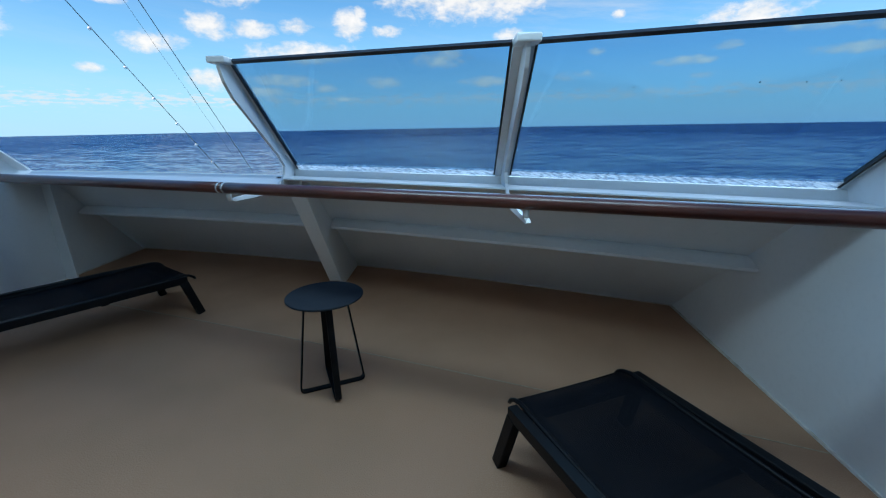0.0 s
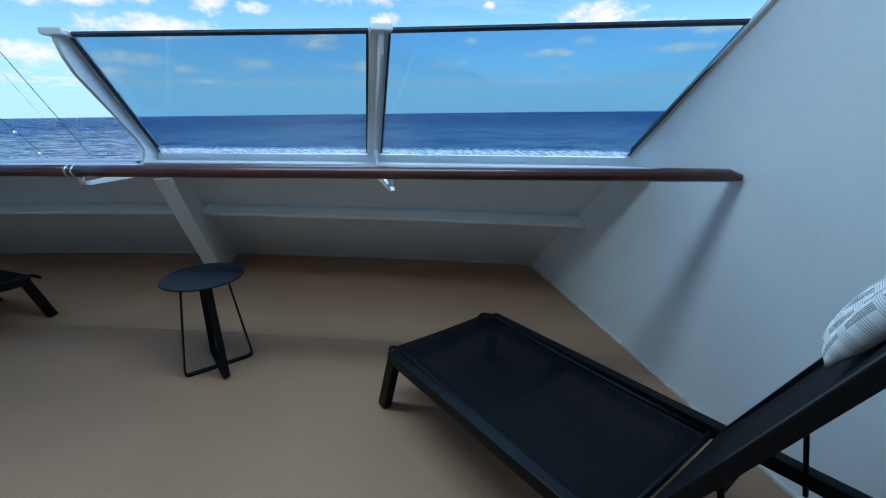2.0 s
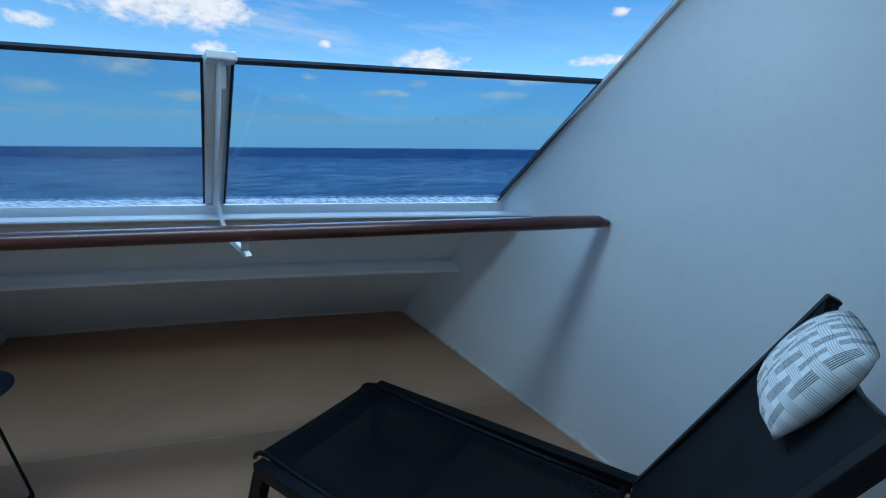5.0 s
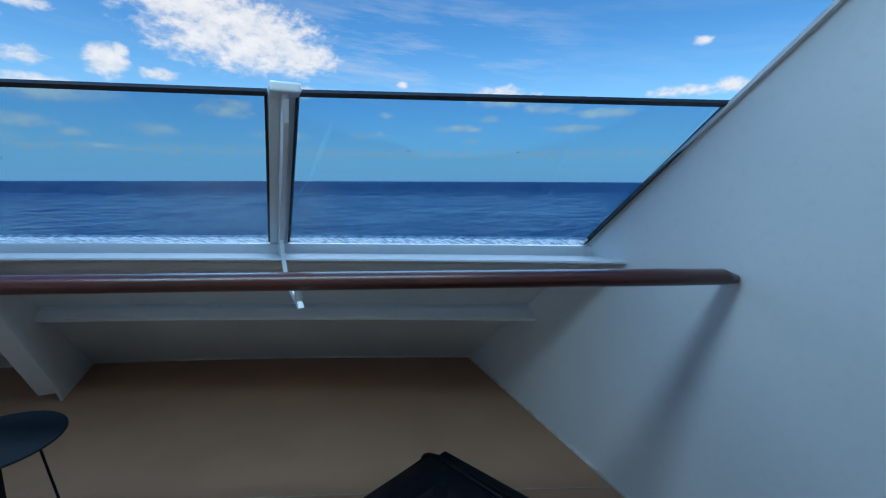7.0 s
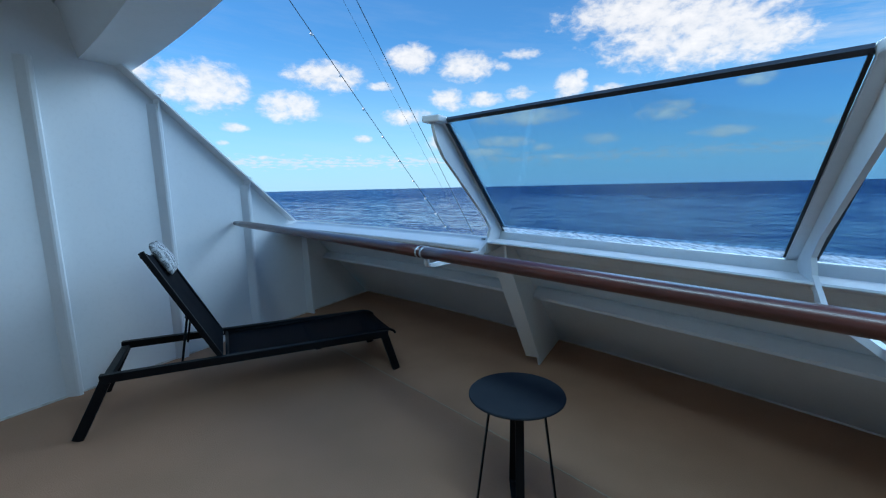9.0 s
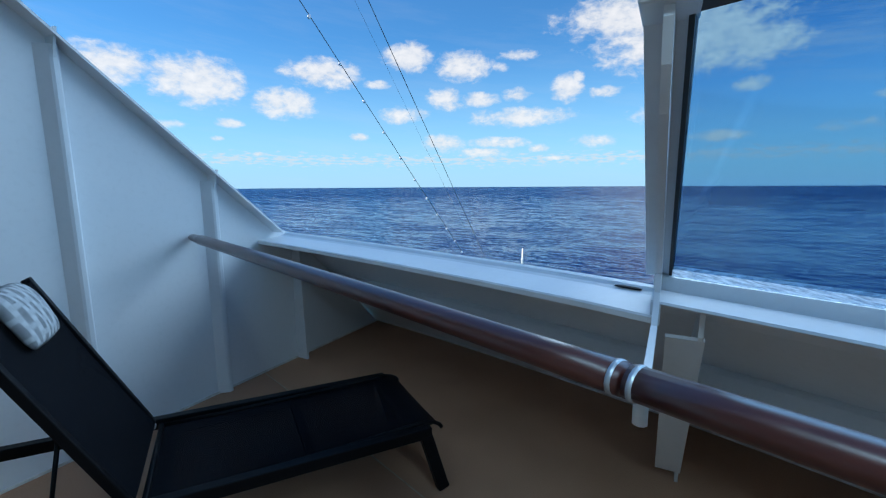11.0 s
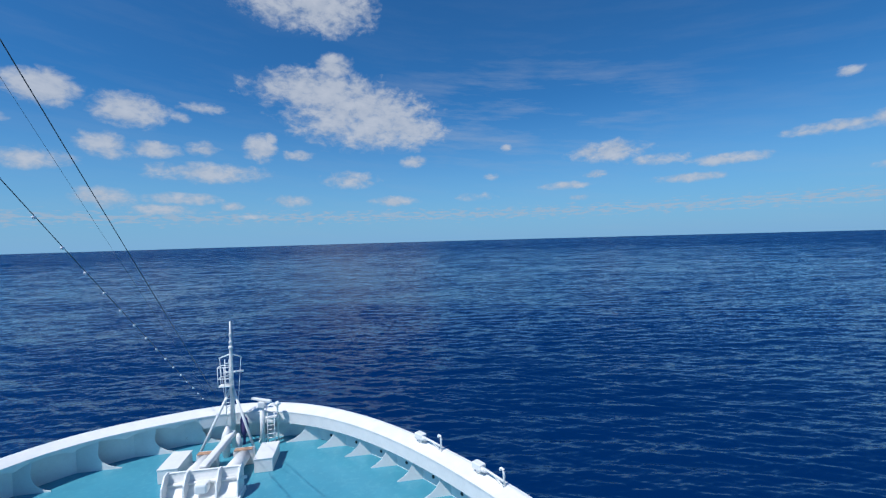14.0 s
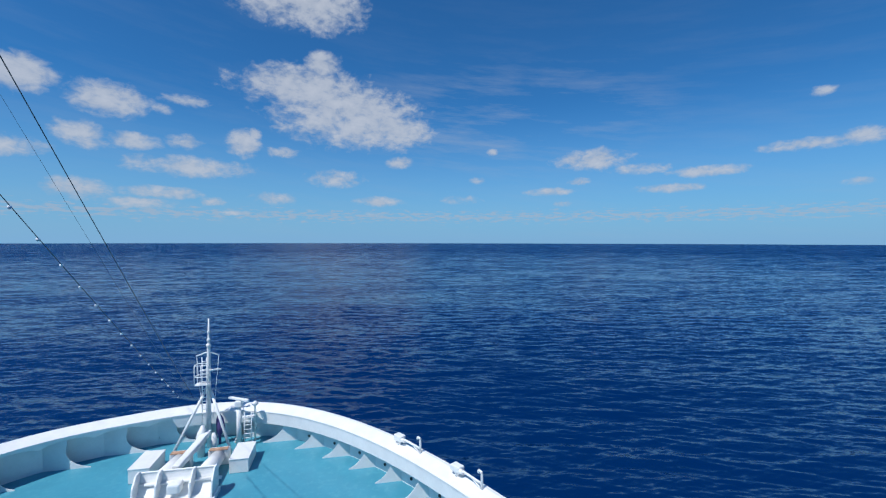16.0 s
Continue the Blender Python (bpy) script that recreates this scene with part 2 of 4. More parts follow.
M_TRIM = material("dark_anodised_trim", (0.07, 0.08, 0.10), 0.4, 0.5, scale=12, amount=0.2)
M_SHIP = material("white_ship_paint", (0.80, 0.80, 0.78), 0.42, second=(0.72, 0.73, 0.72), scale=1.1,
                  fine=(0.55, 0.5, 0.42), fine_scale=6, fine_amount=0.12)
M_BOWDECK = material("blue_deck_paint", (0.07, 0.30, 0.40), 0.33, second=(0.06, 0.26, 0.355), scale=0.5,
                     fine=(0.12, 0.36, 0.44), fine_scale=3, fine_amount=0.4)
M_BUFF = material("weathered_timber", (0.50, 0.30, 0.19), 0.7, scale=3)
M_PURPLE = material("purple_canvas", (0.11, 0.08, 0.24), 0.8, scale=5)
M_WIRE = material("wire_rope", (0.09, 0.10, 0.11), 0.5, 0.3, scale=4)
M_BULB = material("lamp_glass", (0.85, 0.87, 0.9), 0.15, scale=4, amount=0.1)
M_WHITEPLASTIC = material("white_moulded_plastic", (0.78, 0.80, 0.82), 0.3, scale=4, amount=0.08)


def sling_material(name, see):
    m = material(name, (0.008, 0.009, 0.012), 0.7, scale=3, amount=0.2, spec=0.06)
    nt = m.node_tree
    b = nt.nodes["Principled BSDF"]
    tc = nt.nodes.new("ShaderNodeTexCoord")
    w1, w2 = nt.nodes.new("ShaderNodeTexWave"), nt.nodes.new("ShaderNodeTexWave")
    w1.bands_direction, w2.bands_direction = "X", "Y"
    for w in (w1, w2):
        w.inputs["Scale"].default_value = 150
        nt.links.new(tc.outputs["Object"], w.inputs[0])
    add = nt.nodes.new("ShaderNodeMath")
    add.operation = "ADD"
    nt.links.new(w1.outputs["Fac"], add.inputs[0]), nt.links.new(w2.outputs["Fac"], add.inputs[1])
    bp = nt.nodes.new("ShaderNodeBump")
    bp.inputs["Strength"].default_value, bp.inputs["Distance"].default_value = 0.02, 0.002
    nt.links.new(add.outputs[0], bp.inputs["Height"]), nt.links.new(bp.outputs[0], b.inputs["Normal"])
    clear = nt.nodes.new("ShaderNodeBsdfTransparent")
    ms = nt.nodes.new("ShaderNodeMixShader")
    ms.inputs[0].default_value = see
    out = nt.nodes["Material Output"]
    nt.links.new(b.outputs[0], ms.inputs[1]), nt.links.new(clear.outputs[0], ms.inputs[2]), nt.links.new(ms.outputs[0], out.inputs[0])
    return m


def glass_material(name, tint, white=0.0):
    m = bpy.data.materials.new(name)
    m.use_nodes = True
    nt = m.node_tree
    nt.nodes.clear()
    clear, gloss, fres = nt.nodes.new("ShaderNodeBsdfTransparent"), nt.nodes.new("ShaderNodeBsdfGlossy"), nt.nodes.new("ShaderNodeFresnel")
    clear.inputs[0].default_value = (*tint, 1)
    gloss.inputs["Roughness"].default_value = 0.01
    fres.inputs["IOR"].default_value = 1.45
    ms, out = nt.nodes.new("ShaderNodeMixShader"), nt.nodes.new("ShaderNodeOutputMaterial")
    half = nt.nodes.new("ShaderNodeMath")
    half.operation = "MULTIPLY"
    half.inputs[1].default_value = 0.14
    nt.links.new(fres.outputs[0], half.inputs[0])
    nt.links.new(half.outputs[0], ms.inputs[0]), nt.links.new(clear.outputs[0], ms.inputs[1]), nt.links.new(gloss.outputs[0], ms.inputs[2])
    last = ms.outputs[0]
    if white:
        tc, mp, nz = nt.nodes.new("ShaderNodeTexCoord"), nt.nodes.new("ShaderNodeMapping"), nt.nodes.new("ShaderNodeTexNoise")
        mp.inputs["Scale"].default_value = (5, 40, 40)
        nz.inputs["Scale"].default_value, nz.inputs["Detail"].default_value = 2.2, 6
        nt.links.new(tc.outputs["Object"], mp.inputs[0]), nt.links.new(mp.outputs[0], nz.inputs[0])
        mr = nt.nodes.new("ShaderNodeMapRange")
        mr.inputs["From Min"].default_value, mr.inputs["From Max"].default_value = 0.35, 0.62
        mr.inputs["To Min"].default_value, mr.inputs["To Max"].default_value = 0.2, white
        nt.links.new(nz.outputs[0], mr.inputs["Value"])
        milky, tr, both, ms2 = (nt.nodes.new(k) for k in ("ShaderNodeBsdfDiffuse", "ShaderNodeBsdfTranslucent", "ShaderNodeMixShader", "ShaderNodeMixShader"))
        milky.inputs[0].default_value = tr.inputs[0].default_value = (0.85, 0.9, 0.95, 1)
        nt.links.new(milky.outputs[0], both.inputs[1]), nt.links.new(tr.outputs[0], both.inputs[2])
        nt.links.new(mr.outputs[0], ms2.inputs[0]), nt.links.new(last, ms2.inputs[1]), nt.links.new(both.outputs[0], ms2.inputs[2])
        last = ms2.outputs[0]
    nt.links.new(last, out.inputs[0])
    return m


M_SLING = sling_material("black_mesh_sling", 0.2)
M_SLING_DENSE = sling_material("black_dense_sling", 0.08)
M_GLASS = glass_material("blue_tinted_glass", (0.53, 0.71, 0.82))
M_WHITE_EDGE = glass_material("white_streaked_glass", (0.7, 0.82, 0.9), 0.95)


def sea_material():
    """Deep water: the slopes of the small wind waves come from stretched noise at three sizes."""
    m = bpy.data.materials.new("open_sea")
    m.use_nodes = True
    nt = m.node_tree
    b = nt.nodes["Principled BSDF"]
    b.inputs["Base Color"].default_value = (0.0005, 0.0158, 0.076, 1)
    b.inputs["Roughness"].default_value = 0.11
    b.inputs["IOR"].default_value = 1.33
    b.inputs["Specular IOR Level"].default_value = 0.78
    b.inputs["Specular Tint"].default_value = (0.62, 0.90, 1.0, 1)
    tc, geo = nt.nodes.new("ShaderNodeTexCoord"), nt.nodes.new("ShaderNodeNewGeometry")
    normal = geo.outputs["Normal"]
    for scale, steep, sx, rot in ((0.06, 0.30, 0.40, 10), (0.35, 0.42, 0.32, 16), (1.15, 0.62, 0.34, 22), (3.0, 0.5, 0.45, 6)):
        mp, nz = nt.nodes.new("ShaderNodeMapping"), nt.nodes.new("ShaderNodeTexNoise")
        mp.inputs["Scale"].default_value = (sx, 1, 1)
        mp.inputs["Rotation"].default_value = (0, 0, radians(rot))
        nz.inputs["Scale"].default_value, nz.inputs["Detail"].default_value, nz.inputs["Roughness"].default_value = scale, 2, 0.5
        centre, scaled, both = (nt.nodes.new("ShaderNodeVectorMath") for _ in range(3))
        centre.operation, scaled.operation, both.operation = "SUBTRACT", "MULTIPLY", "ADD"
        centre.inputs[1].default_value = (0.5, 0.5, 0.5)
        scaled.inputs[1].default_value = (steep * 0.45, steep, 0)
        nt.links.new(tc.outputs["Object"], mp.inputs[0]), nt.links.new(mp.outputs[0], nz.inputs["Vector"])
        nt.links.new(nz.outputs["Color"], centre.inputs[0]), nt.links.new(centre.outputs[0], scaled.inputs[0])
        nt.links.new(scaled.outputs[0], both.inputs[0]), nt.links.new(normal, both.inputs[1])
        normal = both.outputs[0]
    # wave backs lie hidden far out: normals tilted shipward to fit the camera's view
    flat_pos, away, reach, lean_in = (nt.nodes.new("ShaderNodeVectorMath") for _ in range(4))
    flat_pos.operation, away.operation, reach.operation, lean_in.operation = "MULTIPLY", "NORMALIZE", "LENGTH", "MULTIPLY_ADD"
    flat_pos.inputs[1].default_value = (1, 1, 0)
    nt.links.new(tc.outputs["Object"], flat_pos.inputs[0])
    nt.links.new(flat_pos.outputs[0], away.inputs[0]), nt.links.new(flat_pos.outputs[0], reach.inputs[0])
    tilt = nt.nodes.new("ShaderNodeMapRange")
    for key, v in (("From Min", 40), ("From Max", 1100), ("To Min", -0.03), ("To Max", -0.20)):
        tilt.inputs[key].default_value = v
    nt.links.new(reach.outputs["Value"], tilt.inputs["Value"])
    nt.links.new(away.outputs[0], lean_in.inputs[0]), nt.links.new(tilt.outputs[0], lean_in.inputs[1]), nt.links.new(normal, lean_in.inputs[2])
    normal = lean_in.outputs[0]
    unit = nt.nodes.new("ShaderNodeVectorMath")
    unit.operation = "NORMALIZE"
    nt.links.new(normal, unit.inputs[0]), nt.links.new(unit.outputs[0], b.inputs["Normal"])
    return m


M_SEA = sea_material()


# ---- mesh helpers ----
def mesh_from(name, bm, mat, smooth=False):
    bmesh.ops.recalc_face_normals(bm, faces=bm.faces[:])
    me = bpy.data.meshes.new(name)
    bm.to_mesh(me)
    bm.free()
    me.materials.append(mat)
    if smooth:
        for p in me.polygons:
            p.use_smooth = True
    return me


def part(name, bm, mat, parent=None, label="", smooth=False):
    ob = new(name, mesh_from(name, bm, mat, smooth))
    if parent:
        ob.parent = parent
    if label:
        tagged(ob, label)
    return ob


def thing(name, place=(0, 0, 0), turn=0.0, **tags):
    ob = new(name)
    ob.matrix_world = pose(*place, 0, 0, turn)
    ob.empty_display_size = 0.1
    return tagged(ob, **tags)


def box(bm, center, size, m=None, bevel=0.0):
    made = bmesh.ops.create_cube(bm, size=1)["verts"]
    bmesh.ops.scale(bm, vec=size, verts=made)
    if bevel:
        edges = list({e for v in made for e in v.link_edges})
        made = bmesh.ops.bevel(bm, geom=edges, offset=bevel, segments=2, affect="EDGES", profile=0.5)["verts"]
    bmesh.ops.transform(bm, matrix=Matrix.Translation(center) if m is None else m @ Matrix.Translation(center), verts=made)
    return bm


def beam(bm, a, b, w, d, up=(0, 0, 1), bevel=0.0):
    """A bar from a to b, w across and d deep along up."""
    a, b = Vector(a), Vector(b)
    x = (b - a).normalized()
    y = Vector(up).cross(x).normalized()
    z = x.cross(y)
    m = Matrix((x, y, z)).transposed().to_4x4()
    m.translation = (a + b) / 2
    return box(bm, (0, 0, 0), ((b - a).length, w, d), m, bevel)


def tube(bm, points, radius, sides=10, squash=1.0, caps=True):
    """A round bar along points; squash flattens its height."""
    rings = []
    pts = [Vector(p) for p in points]
    for i, p in enumerate(pts):
        d = (pts[min(i + 1, len(pts) - 1)] - pts[max(i - 1, 0)]).normalized()
        up = Vector((0, 0, 1)) if abs(d.z) < 0.95 else Vector((1, 0, 0))
        s = d.cross(up).normalized()
        u = s.cross(d)
        r = radius[i] if isinstance(radius, (list, tuple)) else radius
        rings.append([bm.verts.new(p + s * r * math.cos(2 * math.pi * k / sides) + u * r * squash * math.sin(2 * math.pi * k / sides)) for k in range(sides)])
    for r0, r1 in zip(rings, rings[1:]):
        for k in range(sides):
            bm.faces.new((r0[k], r0[(k + 1) % sides], r1[(k + 1) % sides], r1[k]))
    if caps:
        bm.faces.new(rings[0]), bm.faces.new(rings[-1])
    return bm


def rounded(points, r, n=5):
    """Points of a path with its corners rounded."""
    pts = [Vector(p) for p in points]
    out = [pts[0]]
    for a, b, c in zip(pts, pts[1:], pts[2:]):
        p, q = b + (a - b).normalized() * r, b + (c - b).normalized() * r
        out += [(p * (1 - k / n) ** 2 + b * 2 * (k / n) * (1 - k / n) + q * (k / n) ** 2) for k in range(n + 1)]
    return out + [pts[-1]]


def plate(bm, outline, origin, u, v, thick):
    """A flat plate: its outline in the axes u and v from origin, thick along their normal."""
    u, v, o = Vector(u).normalized(), Vector(v), Vector(origin)
    w = u.cross(v).normalized() * thick / 2
    f = [bm.verts.new(o + u * a + v * b + w) for a, b in outline]
    g = [bm.verts.new(o + u * a + v * b - w) for a, b in outline]
    bm.faces.new(f), bm.faces.new(g[::-1])
    n = len(f)
    for k in range(n):
        bm.faces.new((f[k], g[k], g[(k + 1) % n], f[(k + 1) % n]))
    return bm


def sweep(bm, section, x0, x1, steps=40):
    """A closed section, given as functions of x for y and z, swept along x."""
    rings = []
    for i in range(steps + 1):
        x = x0 + (x1 - x0) * i / steps
        rings.append([bm.verts.new((x, y, z)) for y, z in section(x)])
    n = len(rings[0])
    for r0, r1 in zip(rings, rings[1:]):
        for k in range(n):
            bm.faces.new((r0[k], r0[(k + 1) % n], r1[(k + 1) % n], r1[k]))
    bm.faces.new(rings[0]), bm.faces.new(rings[-1])
    return bm


# ---- the balcony's plan ----
LEFT, RIGHT, BACK, CEIL = -2.40, 2.95, -1.1, 2.30


def floor_edge(x):
    return 4.73 - 0.3133 * x - 0.0239 * x * x


def lean(x):
    return 1.12 + 0.065 * max(x, 0)


def glass_line(x):
    return floor_edge(x) - lean(x)


def raked(x, z):
    return floor_edge(x) - lean(x) * z / 1.06


def slope(x):
    return -0.3133 - 0.0478 * x


def inward(x):
    return Vector((slope(x), -1, 0)).normalized()


def along(x):
    return Vector((1, slope(x), 0)).normalized()


def seam_line(x):
    return 3.13 - 0.352 * x - 0.01 * x * x


# floor
bm = bmesh.new()
sweep(bm, lambda x: [(BACK, -0.12), (BACK, 0), (seam_line(x) - 0.004, 0), (seam_line(x) - 0.004, -0.12)], LEFT - 0.1, 3.12)
floor = tagged(part("floor", bm, M_FLOOR), "tan olive non-slip balcony deck coating with fine speckle", "floor", kind="structure")
bm = bmesh.new()
sweep(bm, lambda x: [(seam_line(x) + 0.004, -0.12), (seam_line(x) + 0.004, 0), (floor_edge(x) + 0.02, 0), (floor_edge(x) + 0.02, -0.12)], LEFT - 0.1, 3.12)
tagged(part("floor_outer", bm, M_STRIP), "reddish tan deck coating along the bulwark", "floor", kind="structure")
bm = bmesh.new()
sweep(bm, lambda x: [(seam_line(x) - 0.004, -0.12), (seam_line(x) - 0.0035, 0.0015), (seam_line(x) + 0.0035, 0.0015), (seam_line(x) + 0.004, -0.12)], LEFT - 0.1, 3.12)
tagged(part("floor_seam", bm, M_SEAM), "pale joint between two deck coatings", "seam", kind="structure")

# raked bulwark plate, its stiffener and its cap
bulwark = thing("bulwark", label="white painted raked steel bulwark with a broad cap", category="bulwark", kind="structure")
bm = bmesh.new()
sweep(bm, lambda x: [(raked(x, -0.02), -0.02), (raked(x, 0.995), 0.995), (raked(x, 0.995) + 0.03, 0.995), (raked(x, -0.02) + 0.03, -0.02)], LEFT - 0.15, 3.2)
part("plate", bm, M_PAINT, bulwark, smooth=False)


def cap_section(x, up=0.0):
    o, i = glass_line(x) + 0.005, glass_line(x) - 0.275 + 0.5 * up
    return [(i, 0.98 + 1.4 * up), (i - 0.006, 0.985 + 1.4 * up), (i - 0.006, 1.003 + up), (i, 1.009 + up), (o - 0.075, 1.02 + 0.6 * up), (o - 0.05, 1.026 + 0.3 * up), (o - 0.03, 1.038 + 1.1 * up),
            (o + 0.0, 1.042 + 1.1 * up), (o + 0.03, 1.032 + up), (o + 0.05, 1.0), (o + 0.06, 0.95), (o + 0.0, 0.95), (o - 0.03, 0.99)]


bm = bmesh.new()
sweep(bm, cap_section, LEFT - 0.12, 0.22)
part("cap", bm, M_PAINT, bulwark)
bm = bmesh.new()
sweep(bm, lambda x: cap_section(x)[:2] + cap_section(x, 0.042)[2:10] + cap_section(x)[10:], 0.212, 0.24, 1)
part("cap_step", bm, M_PAINT, bulwark)
bm = bmesh.new()
sweep(bm, lambda x: cap_section(x, 0.042), 0.24, 3.18)
part("cap", bm, M_PAINT, bulwark)


def stiffener_section(x):
    y = raked(x, 0.6)
    return [(y + 0.02, 0.66), (y - 0.10, 0.635), (y - 0.17, 0.60), (y - 0.17, 0.582), (y - 0.16, 0.58), (y + 0.03, 0.585)]


for x0, x1 in ((LEFT + 0.02, 0.20), (0.36, 2.99)):
    bm = bmesh.new()
    sweep(bm, stiffener_section, x0, x1, 24)
    part("stiffener", bm, M_PAINT, bulwark)
bm = bmesh.new()
sweep(bm, lambda x: [(floor_edge(x) - 0.016, 0.001), (floor_edge(x) - 0.012, 0.011), (floor_edge(x) + 0.01, 0.02), (floor_edge(x) + 0.01, 0.001)], LEFT, 3.06)
part("caulk_bead", bm, M_CAULK, bulwark, "white sealant bead along the deck edge")


# ---- side walls ----
def side_outline(wall_x, top, rake):
    """The outline of a side wall in y and z, under the raked front edge."""
    pts = [(BACK, -0.05), (floor_edge(wall_x) + 0.03, -0.05)]
    y1 = glass_line(wall_x) + (0.02 if wall_x > 0 else -0.10)
    pts += [(raked(wall_x, 0.99) + 0.02, 0.99), (glass_line(wall_x) + 0.02, 1.03), (y1, 1.09), (y1 - rake * (top - 1.09), top), (BACK, top)]
    return pts


wall_right = thing("wall_right", label="white painted steel partition with a raked front edge", category="wall", kind="structure")
bm = bmesh.new()
plate(bm, side_outline(2.99, 2.75, 1.2), (2.885 + 0.04, 0, 0), (0.04, 1, 0), (0, 0, 1), 0.08)
part("panel", bm, M_PAINT, wall_right)
bm = bmesh.new()
yr = glass_line(2.99) + 0.022
beam(bm, (3.005, yr, 1.095), (2.945, yr - 1.2 * 1.3, 1.095 + 1.3), 0.10, 0.012, (0, 1, 1))
part("edge_flange", bm, M_PAINT, wall_right)
wall_left = thing("wall_left", label="white painted steel partition with vertical stiffeners", category="wall", kind="structure")
bm = bmesh.new()
plate(bm, side_outline(LEFT, 2.75, 1.18), (LEFT - 0.04, 0, 0), (0, 1, 0), (0, 0, 1), 0.08)
part("panel", bm, M_PAINT, wall_left)

# sealant beads along the foot of the side walls
bm = bmesh.new()
beam(bm, (2.885 - 0.004 + 0.04 * BACK, BACK, 0.006), (2.885 - 0.004 + 0.04 * floor_edge(3.02), floor_edge(3.02), 0.006), 0.012, 0.012)
part("caulk_bead", bm, M_CAULK, wall_right, "white sealant bead along the deck")
bm = bmesh.new()
beam(bm, (LEFT + 0.004, BACK, 0.006), (LEFT + 0.004, floor_edge(LEFT), 0.006), 0.012, 0.012)
part("caulk_bead", bm, M_CAULK, wall_left, "white sealant bead along the deck")
for y in (1.38, 2.12, 2.86, 3.60):
    bm = bmesh.new()
    top = min(CEIL - 0.05, 1.09 + (glass_line(LEFT) - 0.10 - y) / 1.18 - 0.10)
    if y > 2.5:      # small gusset under the edge flange
        g = bmesh.new()
        plate(g, [(0, top + 0.07), (0.10, top + 0.07), (0.05, top - 0.07), (0, top - 0.09)], (LEFT, y + 0.005, 0), (1, 0, 0), (0, 0, 1), 0.012)
        part("gusset", g, M_PAINT, wall_left)
    plate(bm, [(-0.055, 0.0), (0.045, 0.0), (0.026, 0.05), (0.018, 0.056), (0.0, 0.056), (-0.012, 0.05)], (LEFT - 0.002, y, top / 2), (0, 1, 0), (1, 0, 0), top)
    part("stiffener", bm, M_PAINT, wall_left)
bm = bmesh.new()
plate(bm, [(0, 0), (0.11, 0), (0.08, 0.96), (0, 1.0)], (LEFT, 4.26, 0.0), (1, 0, 0), (0, 0, 1), 0.02)
part("end_stiffener", bm, M_PAINT, wall_left)
# flange on the raked edge of the left wall
bm = bmesh.new()
yg = glass_line(LEFT) - 0.12
beam(bm, (LEFT + 0.03, yg - 0.01, 1.06), (LEFT + 0.03, yg - 0.01 - 1.18 * 1.25, 1.06 + 1.25), 0.14, 0.012, (0, 1, 1))
part("edge_flange", bm, M_PAINT, wall_left)

# back wall (unseen, its grey set for bounced light) and ceiling
bm = bmesh.new()
box(bm, ((LEFT + RIGHT) / 2, BACK - 0.05, 1.2), (RIGHT - LEFT + 0.4, 0.1, 3.0))
tagged(part("wall_back", bm, M_CABIN), "plain unseen cabin front, grey set to limit bounced light", "wall", kind="structure")


def front_top(x):
    return glass_line(x) - 0.06 - 1.17 * (CEIL - 1.09)


# top 8 m and side overrun: unseen mass added to block the sun
bm = bmesh.new()
sweep(bm, lambda x: [(BACK - 0.1, CEIL + 0.34), (front_top(x) - 0.42, CEIL + 0.34), (front_top(x) - 0.34, CEIL), (front_top(x), CEIL), (front_top(x) + 0.02, CEIL + 0.05), (front_top(x) + 0.02, CEIL + 8), (BACK - 0.1, CEIL + 8)], -16, 9, 60)
tagged(part("ceiling", bm, M_PAINT), "white painted steel deckhead with lower front girder, added unseen sun-blocking mass", "ceiling", kind="structure")

# sea: rings and spokes round the ship, with wind waves as real relief, finest where they lie nearest
SEA_Z = -24.0


